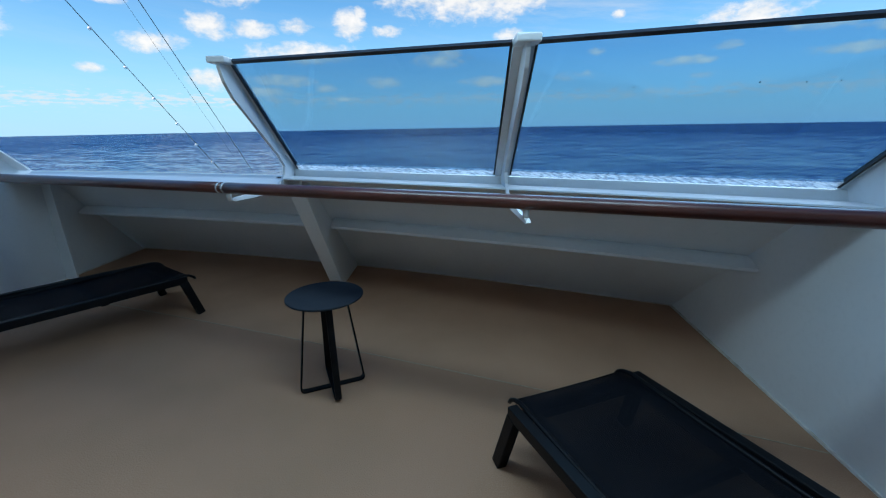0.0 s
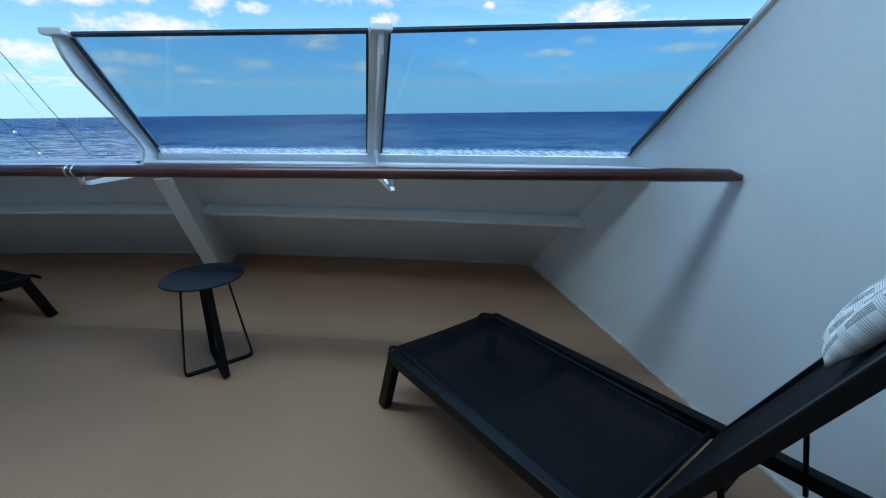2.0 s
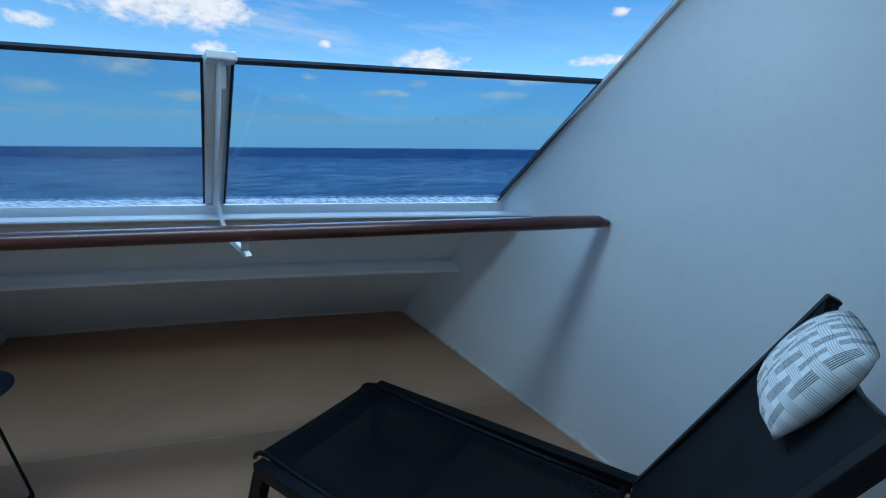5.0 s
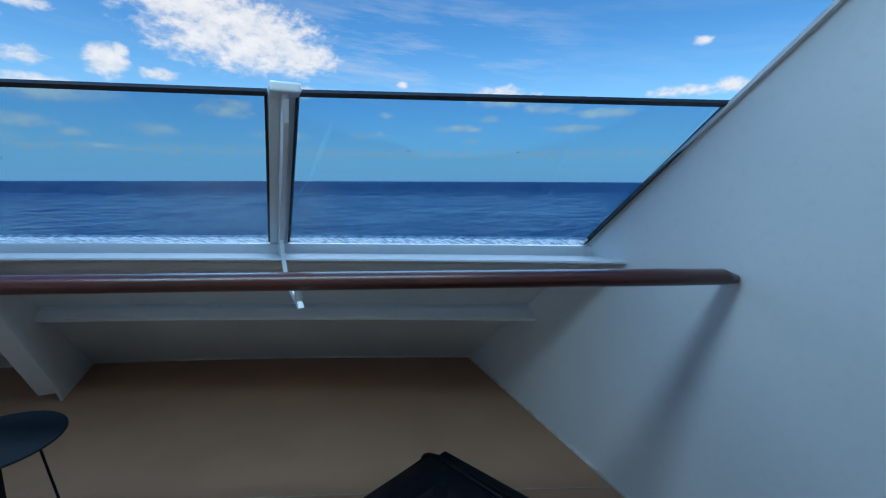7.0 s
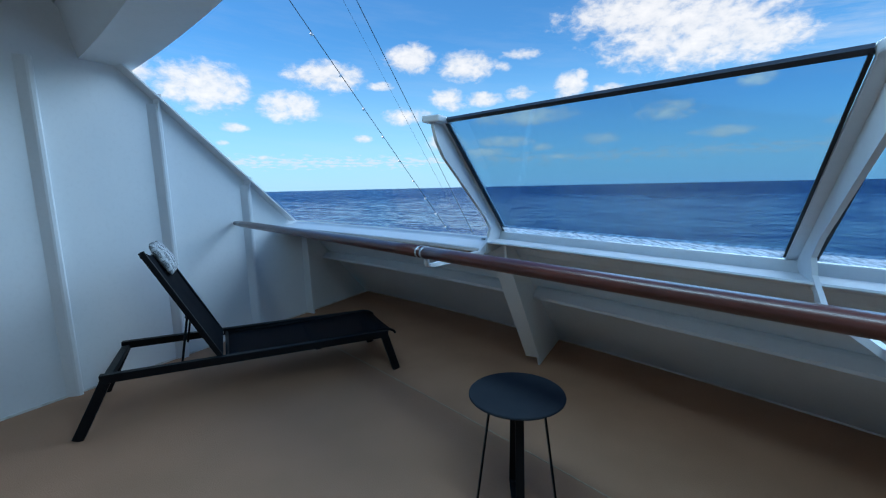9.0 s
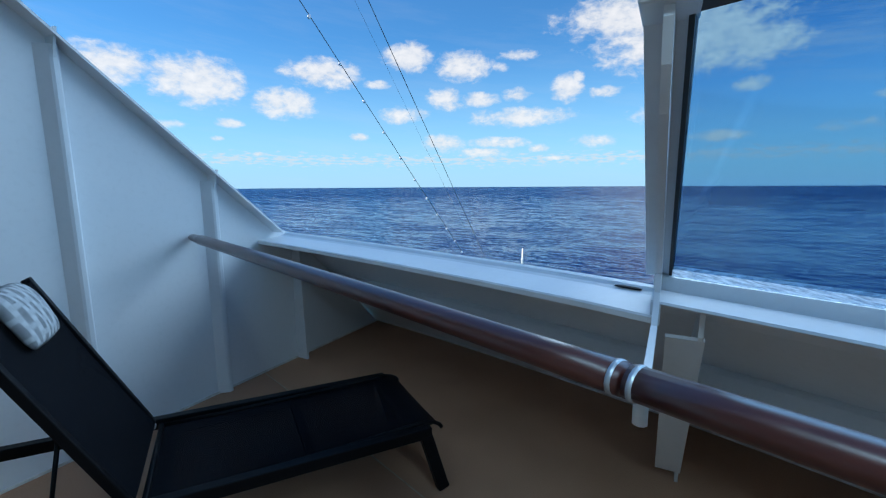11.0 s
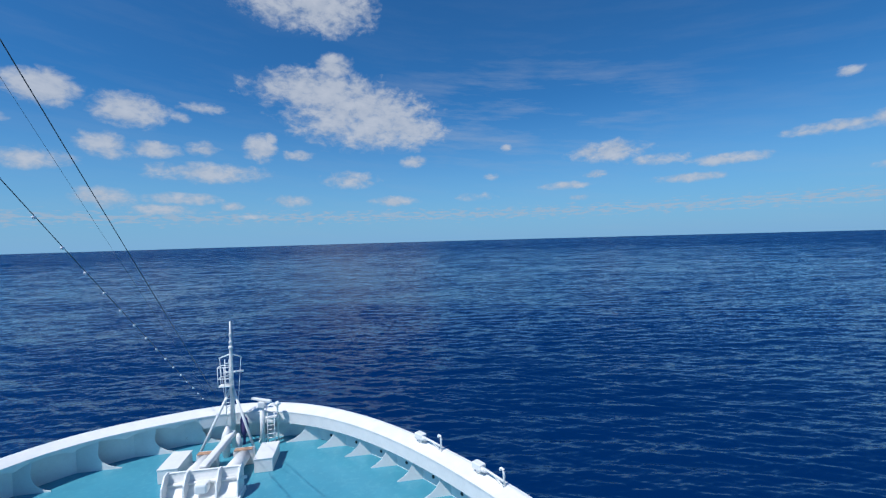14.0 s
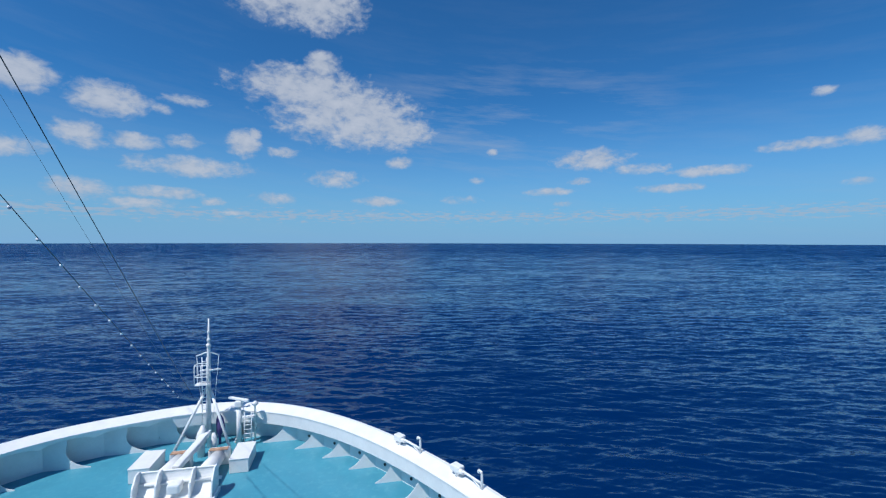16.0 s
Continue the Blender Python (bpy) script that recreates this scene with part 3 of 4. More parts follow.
def sea_mesh():
    rng = np.random.default_rng(5)
    depress = np.radians(np.concatenate([np.linspace(48, 1.6, 620), np.geomspace(1.5, 0.285, 34)]))
    rad = 25.0 / np.tan(depress)
    ang = np.concatenate([np.linspace(-62, 66, 1000), np.linspace(66, 298, 60)[1:-1]])
    ang = np.radians(ang)
    R, A = np.meshgrid(rad, ang, indexing="ij")
    X, Y = R * np.sin(A), R * np.cos(A)
    cell = np.gradient(rad)[:, None] + 0 * R
    Z = np.zeros_like(R)
    wind = radians(72)
    for k in range(72):
        lam = 0.8 * 9 ** (k / 71) * rng.uniform(0.9, 1.1)
        th = wind + rng.normal(0, 0.26)
        amp = 0.0055 * lam ** 0.75 * rng.uniform(0.6, 1.3)
        fade = np.clip(2.2 - cell / lam, 0, 1)
        ph = 2 * math.pi / lam * (X * math.cos(th) + Y * math.sin(th)) + rng.uniform(0, 6.28)
        Z += fade * amp * np.sin(ph + 0.3 * np.cos(ph))
    # farther out longer waves, steepened to fit the camera's view, carry the same roughness
    for k in range(30):
        lam = 9.0 * 16 ** (k / 29) * rng.uniform(0.9, 1.1)
        th = wind + rng.normal(0, 0.5)
        grow = np.clip(cell / (0.5 * lam) - 0.25, 0, 1) * np.clip(2.0 - cell / lam, 0, 1)
        Z += grow * 0.0075 * lam * np.sin(2 * math.pi / lam * (X * math.cos(th) + Y * math.sin(th)) + rng.uniform(0, 6.28))
    gust = 0.9 + 0.25 * np.sin(X / 41 + 1.3 * np.sin(Y / 67)) * np.sin(Y / 53 + X / 90)
    Z = Z * gust
    nr, na = R.shape
    verts = np.stack([X, Y, Z], -1).reshape(-1, 3)
    i, j = np.meshgrid(np.arange(nr - 1), np.arange(na), indexing="ij")
    j2 = (j + 1) % na
    quads = np.stack([i * na + j, i * na + j2, (i + 1) * na + j2, (i + 1) * na + j], -1).reshape(-1, 4)
    me = bpy.data.meshes.new("water")
    me.vertices.add(len(verts))
    me.vertices.foreach_set("co", verts.astype(np.float32).ravel())
    me.loops.add(quads.size)
    me.loops.foreach_set("vertex_index", quads.astype(np.int32).ravel())
    me.polygons.add(len(quads))
    me.polygons.foreach_set("loop_start", np.arange(0, quads.size, 4, dtype=np.int32))
    me.polygons.foreach_set("use_smooth", np.ones(len(quads), dtype=bool))
    me.update(calc_edges=True)
    me.materials.append(M_SEA)
    return me


water = new("water", sea_mesh())
water.location = (0, 0, SEA_Z)
tagged(water, "deep blue open sea with small wind waves", "sea", kind="structure")

# unidentified white shape at the view's edge, built as an open balcony door
door = thing("door_leaf_stand_in", (2.15, BACK, 0.01), label="white leaf built as an open door for an unidentified white shape", category="door")
bm = bmesh.new()
a, b = Vector((0, 0.02, 0)), Vector((-0.20, 1.50, 0))
d = (b - a).normalized()
n = Vector((-d.y, d.x, 0))
ring = [a + n * 0.025, b - d * 0.02 + n * 0.025] + [b - d * 0.02 + (d * math.sin(t) + n * math.cos(t)) * 0.025 for t in [0.2 * q for q in range(1, 16)]] + [b - d * 0.02 - n * 0.025, a - n * 0.025]
f = [bm.verts.new(p) for p in ring]
g = [bm.verts.new(p + Vector((0, 0, 2.05))) for p in ring]
bm.faces.new(f), bm.faces.new(g)
for k in range(len(ring)):
    bm.faces.new((f[k], f[(k + 1) % len(ring)], g[(k + 1) % len(ring)], g[k]))
part("leaf", bm, M_WHITEPLASTIC, door)


# ---- wind screen: posts and glass ----
def screen_rake(x):
    return 1.30 - 0.05 * x


def screen(x, z):
    """The glass line at height z."""
    return glass_line(x) - screen_rake(x) * (z - 1.08)


def screen_top(x):
    return 1.697 - 0.0195 * x


def screen_post(x):
    post = thing("screen_post", (x, glass_line(x), 1.04), label="white painted steel post of the wind screen, raked inward", category="post", group="wind screen posts", kind="")
    k = screen_rake(x)
    z = screen_top(x) - 1.08
    s0 = k * z
    # web with a wide shoulder, a neck at the cap and an arm to the handrail
    outline = [(0.0, 0.03), (s0, 0.04 + z), (s0 + 0.065, 0.04 + z), (s0 + 0.075, 0.04 + z - 0.035), (s0 + 0.045, 0.04 + z - 0.10), (s0 - 0.02, 0.04 + z - 0.17),
               (k * 0.12 + 0.125, 0.16), (k * 0.04 + 0.145, 0.085), (0.225, 0.03), (0.33, -0.02), (0.36, -0.035), (0.40, -0.028), (0.92, -0.012),
               (0.935, -0.02), (0.91, -0.03), (0.42, -0.062), (0.32, -0.07), (0.26, -0.02), (0.1, -0.005)]
    bm = bmesh.new()
    plate(bm, outline, (0, 0, 0), (0, -1, 0), (0, 0, 1), 0.016)
    part("web", bm, M_PAINT, post)
    bm = bmesh.new()
    beam(bm, (0, 0.004, 0.045), (0, -s0 + 0.004, 0.04 + z), 0.085, 0.014, (0, 1, 1), 0.002)
    part("flange", bm, M_PAINT, post)
    bm = bmesh.new()
    box(bm, (0, -s0 - 0.03, 0.04 + z - 0.002), (0.09, 0.13, 0.03), None, 0.006)
    part("head_cap", bm, M_PAINT, post)
    return post


P1, P2 = 0.228, 1.637
for x in (P1, P2):
    screen_post(x)


def screen_pane(x0, x1):
    pane = thing("glass_screen", ((x0 + x1) / 2, glass_line((x0 + x1) / 2), 1.08), label="blue tinted glass wind screen pane with a dark edge", category="glass screen", group="wind screen panes")
    inv = pane.matrix_world.inverted()
    c = [inv @ Vector((x, screen(x, z), z)) for x, z in ((x0, 1.105), (x1, 1.105), (x1 - 0.006, screen_top(x1)), (x0, screen_top(x0)))]
    n = (c[1] - c[0]).cross(c[3] - c[0]).normalized() * 0.006

    def slab(a, b, name, mat, label, grow=0.006, t0=0.0, t1=1.0):
        bm = bmesh.new()
        lo0, lo1 = c[0].lerp(c[3], a), c[1].lerp(c[2], a)
        hi0, hi1 = c[0].lerp(c[3], b), c[1].lerp(c[2], b)
        q = [lo0.lerp(lo1, t0), lo0.lerp(lo1, t1), hi0.lerp(hi1, t1), hi0.lerp(hi1, t0)]
        m = n * (grow / 0.006)
        f, g = [bm.verts.new(p + m) for p in q], [bm.verts.new(p - m) for p in q]
        bm.faces.new(f), bm.faces.new(g[::-1])
        for k in range(4):
            bm.faces.new((f[k], g[k], g[(k + 1) % 4], f[(k + 1) % 4]))
        ob = part(name, bm, mat, pane, label)
        return ob

    g = slab(0.035, 0.985, "pane", M_GLASS, "", t0=0.004, t1=0.996)
    g.visible_shadow = False
    g = slab(-0.02, 0.035, "white_strip", M_WHITE_EDGE, "whitish streaked lower edge of the glass", 0.007, 0.004, 0.996)
    g.visible_shadow = False
    slab(0.985, 1.006, "top_channel", M_TRIM, "slim dark metal top channel", 0.0075)
    for t0, t1 in ((-0.003, 0.004), (0.996, 1.003)):
        slab(-0.01, 0.99, "edge_seal", M_SEAL, "black rubber edge seal", 0.010, t0, t1)
    # dirt specks on the glass
    for k in range(5):
        fx, fz = random.uniform(0.1, 0.9), random.uniform(0.2, 0.75)
        p = c[0].lerp(c[1], fx).lerp(c[3].lerp(c[2], fx), fz) - n * 1.2
        bm = bmesh.new()
        bmesh.ops.create_icosphere(bm, subdivisions=1, radius=random.uniform(0.0015, 0.003), matrix=Matrix.Translation(p))
        part("speck", bm, M_SEAL, pane, "dark speck of dirt")
    return pane


screen_pane(P1 + 0.034, P2 - 0.042)
screen_pane(P2 + 0.042, 2.948)

# small clamps and drain slots on the cap
for x in (1.0, 2.8, 0.13):
    bm = bmesh.new()
    tube(bm, [(-0.045, 0.017, 0), (-0.03, 0.011, 0.001), (0.03, -0.011, 0.001), (0.045, -0.017, 0)], [0.008, 0.013, 0.013, 0.008], 8, 0.35)
    slot = part("drain_slot", bm, M_SEAL, smooth=True)
    slot.location = (x, glass_line(x) - 0.045, 1.028)
    tagged(slot, "small dark drain slot in the white cap", "drain slot", "drain slots")

# lower pillar: a knee plate with a face bar
pillar = thing("bulwark_knee", (0.32, 4.0, 0), label="white painted steel knee bracing the raked bulwark", category="bracket")
bm = bmesh.new()
base_y, top_y = 4.02, 3.26
plate(bm, [(0, 0.0), (-0.62, 0.0), (-0.62 + 1.06 * lean(0.28), 1.0), (0.66, 1.03), (0.735, 1.035), (0.72, 0.95), (0.03, 0.06)], (0.03, 0, 0), (0, -1, 0), (0, 0, 1), 0.014)
part("web", bm, M_PAINT, pillar)
bm = bmesh.new()
beam(bm, (-0.01, -0.03, 0.075), (-0.01, -0.705, 0.94), 0.105, 0.012, (0, 1, 1))
part("face_bar", bm, M_PAINT, pillar)

# ---- handrail ----
rail = thing("handrail", (0, 2.57, 1.08), label="varnished mahogany handrail running across the balcony", category="handrail")


def rail_y(x):
    return 2.655 - 0.3517 * x - 0.006 * x * x


RAIL_Z = 1.085
bm = bmesh.new()
pts = [(x, rail_y(x) - 2.57, RAIL_Z - 1.08) for x in [0.21 + (2.905 - 0.21) * k / 14 for k in range(15)]]
pts.append((2.948, rail_y(2.948) - 2.57, RAIL_Z - 1.088))
tube(bm, pts, [0.036] * 14 + [0.033, 0.018], 16, 0.78)
part("rail_bar", bm, M_WOOD, rail, smooth=True)
bm = bmesh.new()
pts = [(x, rail_y(x) - 2.57, RAIL_Z - 1.08) for x in [0.202 + (-2.38 - 0.202) * k / 14 for k in range(15)]]
tube(bm, pts, [0.036] * 14 + [0.026], 16, 0.78)
part("rail_bar", bm, M_WOOD, rail, smooth=True)
for x in (0.19, 0.222):
    bm = bmesh.new()
    tube(bm, [(x - 0.004, rail_y(x - 0.004) - 2.57, 0.005), (x + 0.004, rail_y(x + 0.004) - 2.57, 0.005)], 0.0385, 16, 0.78)
    part("joint_ring", bm, M_ALU, rail, "pale metal joint ring", True)
for x in (P1, P2):
    bm = bmesh.new()
    tube(bm, [(x, rail_y(x) - 2.57, -0.06), (x, rail_y(x) - 2.57, -0.015)], 0.012, 10)
    part("rail_pin", bm, M_PAINT, rail, "white steel pin under the rail", True)


# ---- furniture ----
def lounger(place, turn, label):
    t = thing("sun_lounger", place, turn, label=label, category="sun lounger", group="pair of sun loungers")
    for sx in (-1, 1):
        bm = bmesh.new()
        beam(bm, (sx * 0.31, 0.05, 0.285), (sx * 0.31, 1.80, 0.328), 0.042, 0.05, (0, 0, 1), 0.004)
        part("side_rail", bm, M_BLACK, t)
        for (y0, z0, y1) in ((0.075, 0.27, 0.0), (1.775, 0.31, 1.93)):
            bm = bmesh.new()
            beam(bm, (sx * 0.312, y0, z0), (sx * 0.335, y1, 0.0), 0.042, 0.055, (0, 1, 0), 0.004)
            part("leg", bm, M_BLACK, t)
    for y, z in ((0.09, 0.275), (0.56, 0.268), (1.775, 0.31)):
        bm = bmesh.new()
        beam(bm, (-0.29, y, z), (0.29, y, z), 0.045, 0.035, (0, 0, 1), 0.004)
        part("cross_bar", bm, M_BLACK, t)
    # seat sling over two rods, with a rolled foot end
    prof = [(-0.025, 0.262), (-0.012, 0.28), (0.015, 0.297), (0.06, 0.309), (0.14, 0.307)] + [(0.14 + 0.25 * k, 0.307 - 0.006 * (k in (1, 2, 3))) for k in range(1, 5)]
    seat = sling("seat_sling", prof, 0.272, t)
    for sx in (-1, 1):
        bm = bmesh.new()
        tube(bm, [(sx * 0.277, y, z + 0.004) for y, z in prof], 0.0095, 8)
        part("edge_rod", bm, M_BLACK, seat, smooth=True)
    for sx in (-1, 1):
        bm = bmesh.new()
        box(bm, (sx * 0.243, 0.57, 0.287), (0.055, 1.1, 0.002))
        part("hem", bm, M_BLACK, seat)
    for y in (0.07, 1.1):
        bm = bmesh.new()
        box(bm, (0, y, 0.2885), (0.43, 0.06, 0.002))
        part("hem", bm, M_BLACK, seat)
    bm = bmesh.new()
    tube(bm, [(-0.28, 1.14, 0.312), (0.28, 1.14, 0.312)], 0.011, 8)
    part("end_rod", bm, M_BLACK, seat, smooth=True)
    # backrest
    h0, h1 = Vector((0, 1.175, 0.325)), Vector((0, 1.524, 1.026))
    d = (h1 - h0).normalized()
    nrm = Vector((0, -d.z, d.y))
    back = None
    prof = [tuple((h0 + d * (0.80 * k / 8) + nrm * (0.012 - 0.01 * math.sin(math.pi * k / 8)))[1:]) for k in range(9)]
    prof += [tuple((h0 + d * 0.806 - nrm * 0.012)[1:]), tuple((h0 + d * 0.785 - nrm * 0.024)[1:])]
    back = sling("backrest_sling", prof, 0.281, t, M_SLING_DENSE)
    # the sling's top sags between the two bars
    for v in back.data.vertices:
        up = (v.co - h0).dot(d)
        if up > 0.6:
            v.co -= d * ((0.012 + 0.045 * (1 - abs(v.co.x / 0.281) ** 3)) * (up - 0.6) / 0.2)
    bm = bmesh.new()
    rim = [-0.283, -0.27, -0.25, -0.2, -0.12, 0, 0.12, 0.2, 0.25, 0.27, 0.283]
    tube(bm, [h0 + d * (0.783 - 0.045 * (1 - abs(x / 0.283) ** 3)) - nrm * 0.006 + Vector((x, 0, 0)) for x in rim], 0.012, 8)
    part("top_hem", bm, M_BLACK, back, smooth=True)
    for sx in (-1, 1):
        bm = bmesh.new()
        off = Vector((sx * 0.288, 0, 0))
        beam(bm, h0 + off, h1 + off + d * 0.018, 0.028, 0.032, nrm, 0.004)
        part("back_bar", bm, M_BLACK, back)
        bm = bmesh.new()
        p = h0 + d * 0.33 + Vector((sx * 0.265, 0, 0)) - nrm * 0.02
        tube(bm, [p, Vector((sx * 0.27, 1.40, 0.285))], 0.007, 8)
        part("strut", bm, M_BLACK, t, smooth=True)
    bm = bmesh.new()
    beam(bm, h0 + d * 0.33 + Vector((-0.275, 0, 0)) - nrm * 0.02, h0 + d * 0.33 + Vector((0.275, 0, 0)) - nrm * 0.02, 0.02, 0.02, nrm)
    part("back_cross_bar", bm, M_BLACK, back)
    # hinge pins
    for sx in (-1, 1):
        bm = bmesh.new()
        tube(bm, [(sx * 0.27, 1.175, 0.315), (sx * 0.315, 1.175, 0.315)], 0.014, 10)
        part("hinge", bm, M_ALU, t, "bright metal hinge pin", True)
    return t


def sling(name, prof, half, parent, mat=M_SLING):
    bm = bmesh.new()
    rows = []
    for side in (0.002, -0.002):
        rows.append([[bm.verts.new((half * (k / 4 - 1), y, z + side - 0.004 * (1 - (k / 4 - 1) ** 2))) for k in range(9)] for y, z in prof])
    for rr, flip in ((rows[0], 1), (rows[1], -1)):
        for a, b in zip(rr, rr[1:]):
            for k in range(8):
                bm.faces.new((a[k], a[k + 1], b[k + 1], b[k])[::flip])
    for k in (0, 8):
        for i in range(len(prof) - 1):
            bm.faces.new((rows[0][i][k], rows[0][i + 1][k], rows[1][i + 1][k], rows[1][i][k]))
    for i in (0, -1):
        for k in range(8):
            bm.faces.new((rows[0][i][k], rows[0][i][k + 1], rows[1][i][k + 1], rows[1][i][k]))
    return part(name, bm, mat, parent, "black mesh fabric")


def weave_material():
    m = material("woven_outdoor_fabric", (0.62, 0.64, 0.65), 0.85, scale=20, amount=0.08, bump=0.25, bump_scale=500)
    nt = m.node_tree
    b = nt.nodes["Principled BSDF"]

    def mth(op, a, bb=None):
        n = nt.nodes.new("ShaderNodeMath")
        n.operation = op
        for i, v in enumerate((a, bb)):
            if v is None:
                continue
            if isinstance(v, (int, float)):
                n.inputs[i].default_value = v
            else:
                nt.links.new(v, n.inputs[i])
        return n.outputs[0]

    uv = nt.nodes.new("ShaderNodeUVMap")
    sp = nt.nodes.new("ShaderNodeSeparateXYZ")
    nt.links.new(uv.outputs[0], sp.inputs[0])
    u, v = mth("MULTIPLY", sp.outputs[0], 8.0), mth("MULTIPLY", sp.outputs[1], 6.5)
    fu, fv = mth("FRACT", u), mth("FRACT", v)
    ribbon_u = mth("LESS_THAN", fu, 0.52)
    ribbon_v = mth("LESS_THAN", fv, 0.52)
    even = mth("LESS_THAN", mth("FRACT", mth("MULTIPLY", mth("ADD", mth("FLOOR", u), mth("FLOOR", v)), 0.5)), 0.25)
    lines = mth("LESS_THAN", mth("FRACT", mth("MULTIPLY", fu, 11.0)), 0.62)
    lines_v = mth("LESS_THAN", mth("FRACT", mth("MULTIPLY", fv, 9.0)), 0.35)
    dark = mth("MULTIPLY", mth("MULTIPLY", ribbon_u, lines), mth("MAXIMUM", even, mth("SUBTRACT", 1.0, ribbon_v)))
    light = mth("MULTIPLY", mth("MULTIPLY", ribbon_v, lines_v), mth("SUBTRACT", 1.0, dark))
    col = b.inputs["Base Color"].links[0].from_socket
    for fac, c, amt in ((dark, (0.045, 0.055, 0.065, 1), 0.9), (light, (0.2, 0.22, 0.24, 1), 0.7)):
        x = nt.nodes.new("ShaderNodeMix")
        x.data_type = "RGBA"
        nt.links.new(mth("MULTIPLY", fac, amt), x.inputs["Factor"])
        nt.links.new(col, x.inputs["A"])
        x.inputs["B"].default_value = c
        col = x.outputs["Result"]
    nt.links.new(col, b.inputs["Base Color"])
    return m


M_WEAVE = weave_material()


def pillow(place, turn, tilt, label):
    """A head pillow, wide along x, standing along z, leaning back by tilt degrees."""
    t = new("head_pillow")
    t.matrix_world = pose(*place, tilt, 0, turn)
    t.empty_display_size = 0.1
    tagged(t, label, "pillow", "head pillows")
    bm = bmesh.new()
    layer = bm.loops.layers.uv.new("UVMap")
    n, m = 18, 14
    W, H, T = 0.138, 0.130, 0.046
    grid = {}
    for side in (1, -1):
        for i in range(n + 1):
            for j in range(m + 1):
                a, b = 2 * i / n - 1, 2 * j / m - 1
                th = (max(0, 1 - abs(a) ** 2.6) ** 0.55) * (max(0, 1 - abs(b) ** 2.4) ** 0.6)
                pinch = 1 - 0.06 * (1 - abs(b) ** 2) * abs(a) ** 3
                pin2 = 1 - 0.10 * (1 - abs(a) ** 2) * abs(b) ** 3
                corner = 1 - 0.16 * a * a * b * b
                fold = 0.006 * math.sin(9 * a + 3 * b) * th * (0.3 + abs(a))
                key = (i, j, side if th > 0 else 0)
                if key not in grid:
                    grid[key] = (bm.verts.new((W * a * pinch * corner, -side * (T * th * (1.15 if side > 0 else 0.45) + fold), H * b * pin2 * corner)), a, b)
    for side in (1, -1):
        for i in range(n):
            for j in range(m):
                q = []
                for di, dj in ((0, 0), (1, 0), (1, 1), (0, 1)):
                    k = (i + di, j + dj, side)
                    q.append(grid[k] if k in grid else grid[(i + di, j + dj, 0)])
                f = bm.faces.new([g[0] for g in q][::side])
                for lp in f.loops:
                    for g in q:
                        if g[0] is lp.vert:
                            lp[layer].uv = (0.5 + g[1] * 0.5, 0.5 + g[2] * 0.5)
    part("cover", bm, M_WEAVE, t, smooth=True)
    return t


def headed(origin, turn, y, z, x=0.0):
    return tuple(pose(*origin, 0, 0, turn) @ Vector((x, y, z)))


R_ORIGIN, R_TURN = (1.852, 2.07, 0), -157.3
L_ORIGIN, L_TURN = (-0.89, 3.647, 0), 146.0
lounger(R_ORIGIN, R_TURN, "black metal sun lounger with mesh sling and raised backrest")
lounger(L_ORIGIN, L_TURN, "black metal sun lounger with raised backrest below the stiffened partition")
pillow(headed(R_ORIGIN, R_TURN, 1.468, 0.974, 0.022), R_TURN, -28, "woven grey and white head pillow strapped on a black backrest")
pillow(headed(L_ORIGIN, L_TURN, 1.461, 0.962, 0.0), L_TURN, -28, "woven grey and white head pillow strapped on a black backrest")


def side_table(place, turn):
    t = thing("side_table", place, turn, label="round dark side table on crossed flat black metal loops", category="side table")
    bm = bmesh.new()
    n = 56
    rings = [[bm.verts.new((r * math.cos(2 * math.pi * k / n), r * math.sin(2 * math.pi * k / n), z)) for k in range(n)]
             for r, z in ((0.194, 0.529), (0.197, 0.532), (0.197, 0.537), (0.194, 0.540))]
    for a, b in zip(rings, rings[1:]):
        for k in range(n):
            bm.faces.new((a[k], a[(k + 1) % n], b[(k + 1) % n], b[k]))
    bm.faces.new(rings[0]), bm.faces.new(rings[-1])
    part("tabletop", bm, M_SLATE, t)
    for k, turned in enumerate((0, 90)):
        z0 = 0.005 if k == 0 else 0.0125
        r = Matrix.Rotation(radians(turned), 3, "Z")
        path = rounded([(-0.105, 0, 0.529), (-0.172, 0, z0), (0.172, 0, z0), (0.105, 0, 0.529)], 0.03, 5)
        bm = bmesh.new()
        rings = []
        for i, p in enumerate(path):
            d = (path[min(i + 1, len(path) - 1)] - path[max(i - 1, 0)]).normalized()
            nn = Vector((-d.z, 0, d.x))
            rings.append([bm.verts.new(r @ (p + nn * a * 0.004 + Vector((0, b * 0.0165, 0)))) for a, b in ((1, 1), (1, -1), (-1, -1), (-1, 1))])
        for a, b in zip(rings, rings[1:]):
            for q in range(4):
                bm.faces.new((a[q], a[(q + 1) % 4], b[(q + 1) % 4], b[q]))
        bm.faces.new(rings[0]), bm.faces.new(rings[-1])
        part("leg_loop", bm, M_BLACK, t)
    bm = bmesh.new()
    box(bm, (0, 0, 0.525), (0.23, 0.04, 0.006)), box(bm, (0, 0, 0.5185), (0.04, 0.23, 0.006))
    part("top_bracket", bm, M_BLACK, t)
    return t


side_table((0.69, 2.495, 0), 24.7)


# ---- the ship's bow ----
# foredeck things are moved and enlarged about the camera's eye to fit its view
VIEW_SPREAD = 1.077
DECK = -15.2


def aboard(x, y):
    """A place on the foredeck, pushed out from the camera's eye to fit its view."""
    return (0.072 + x * VIEW_SPREAD, y * VIEW_SPREAD - 0.26, DECK)

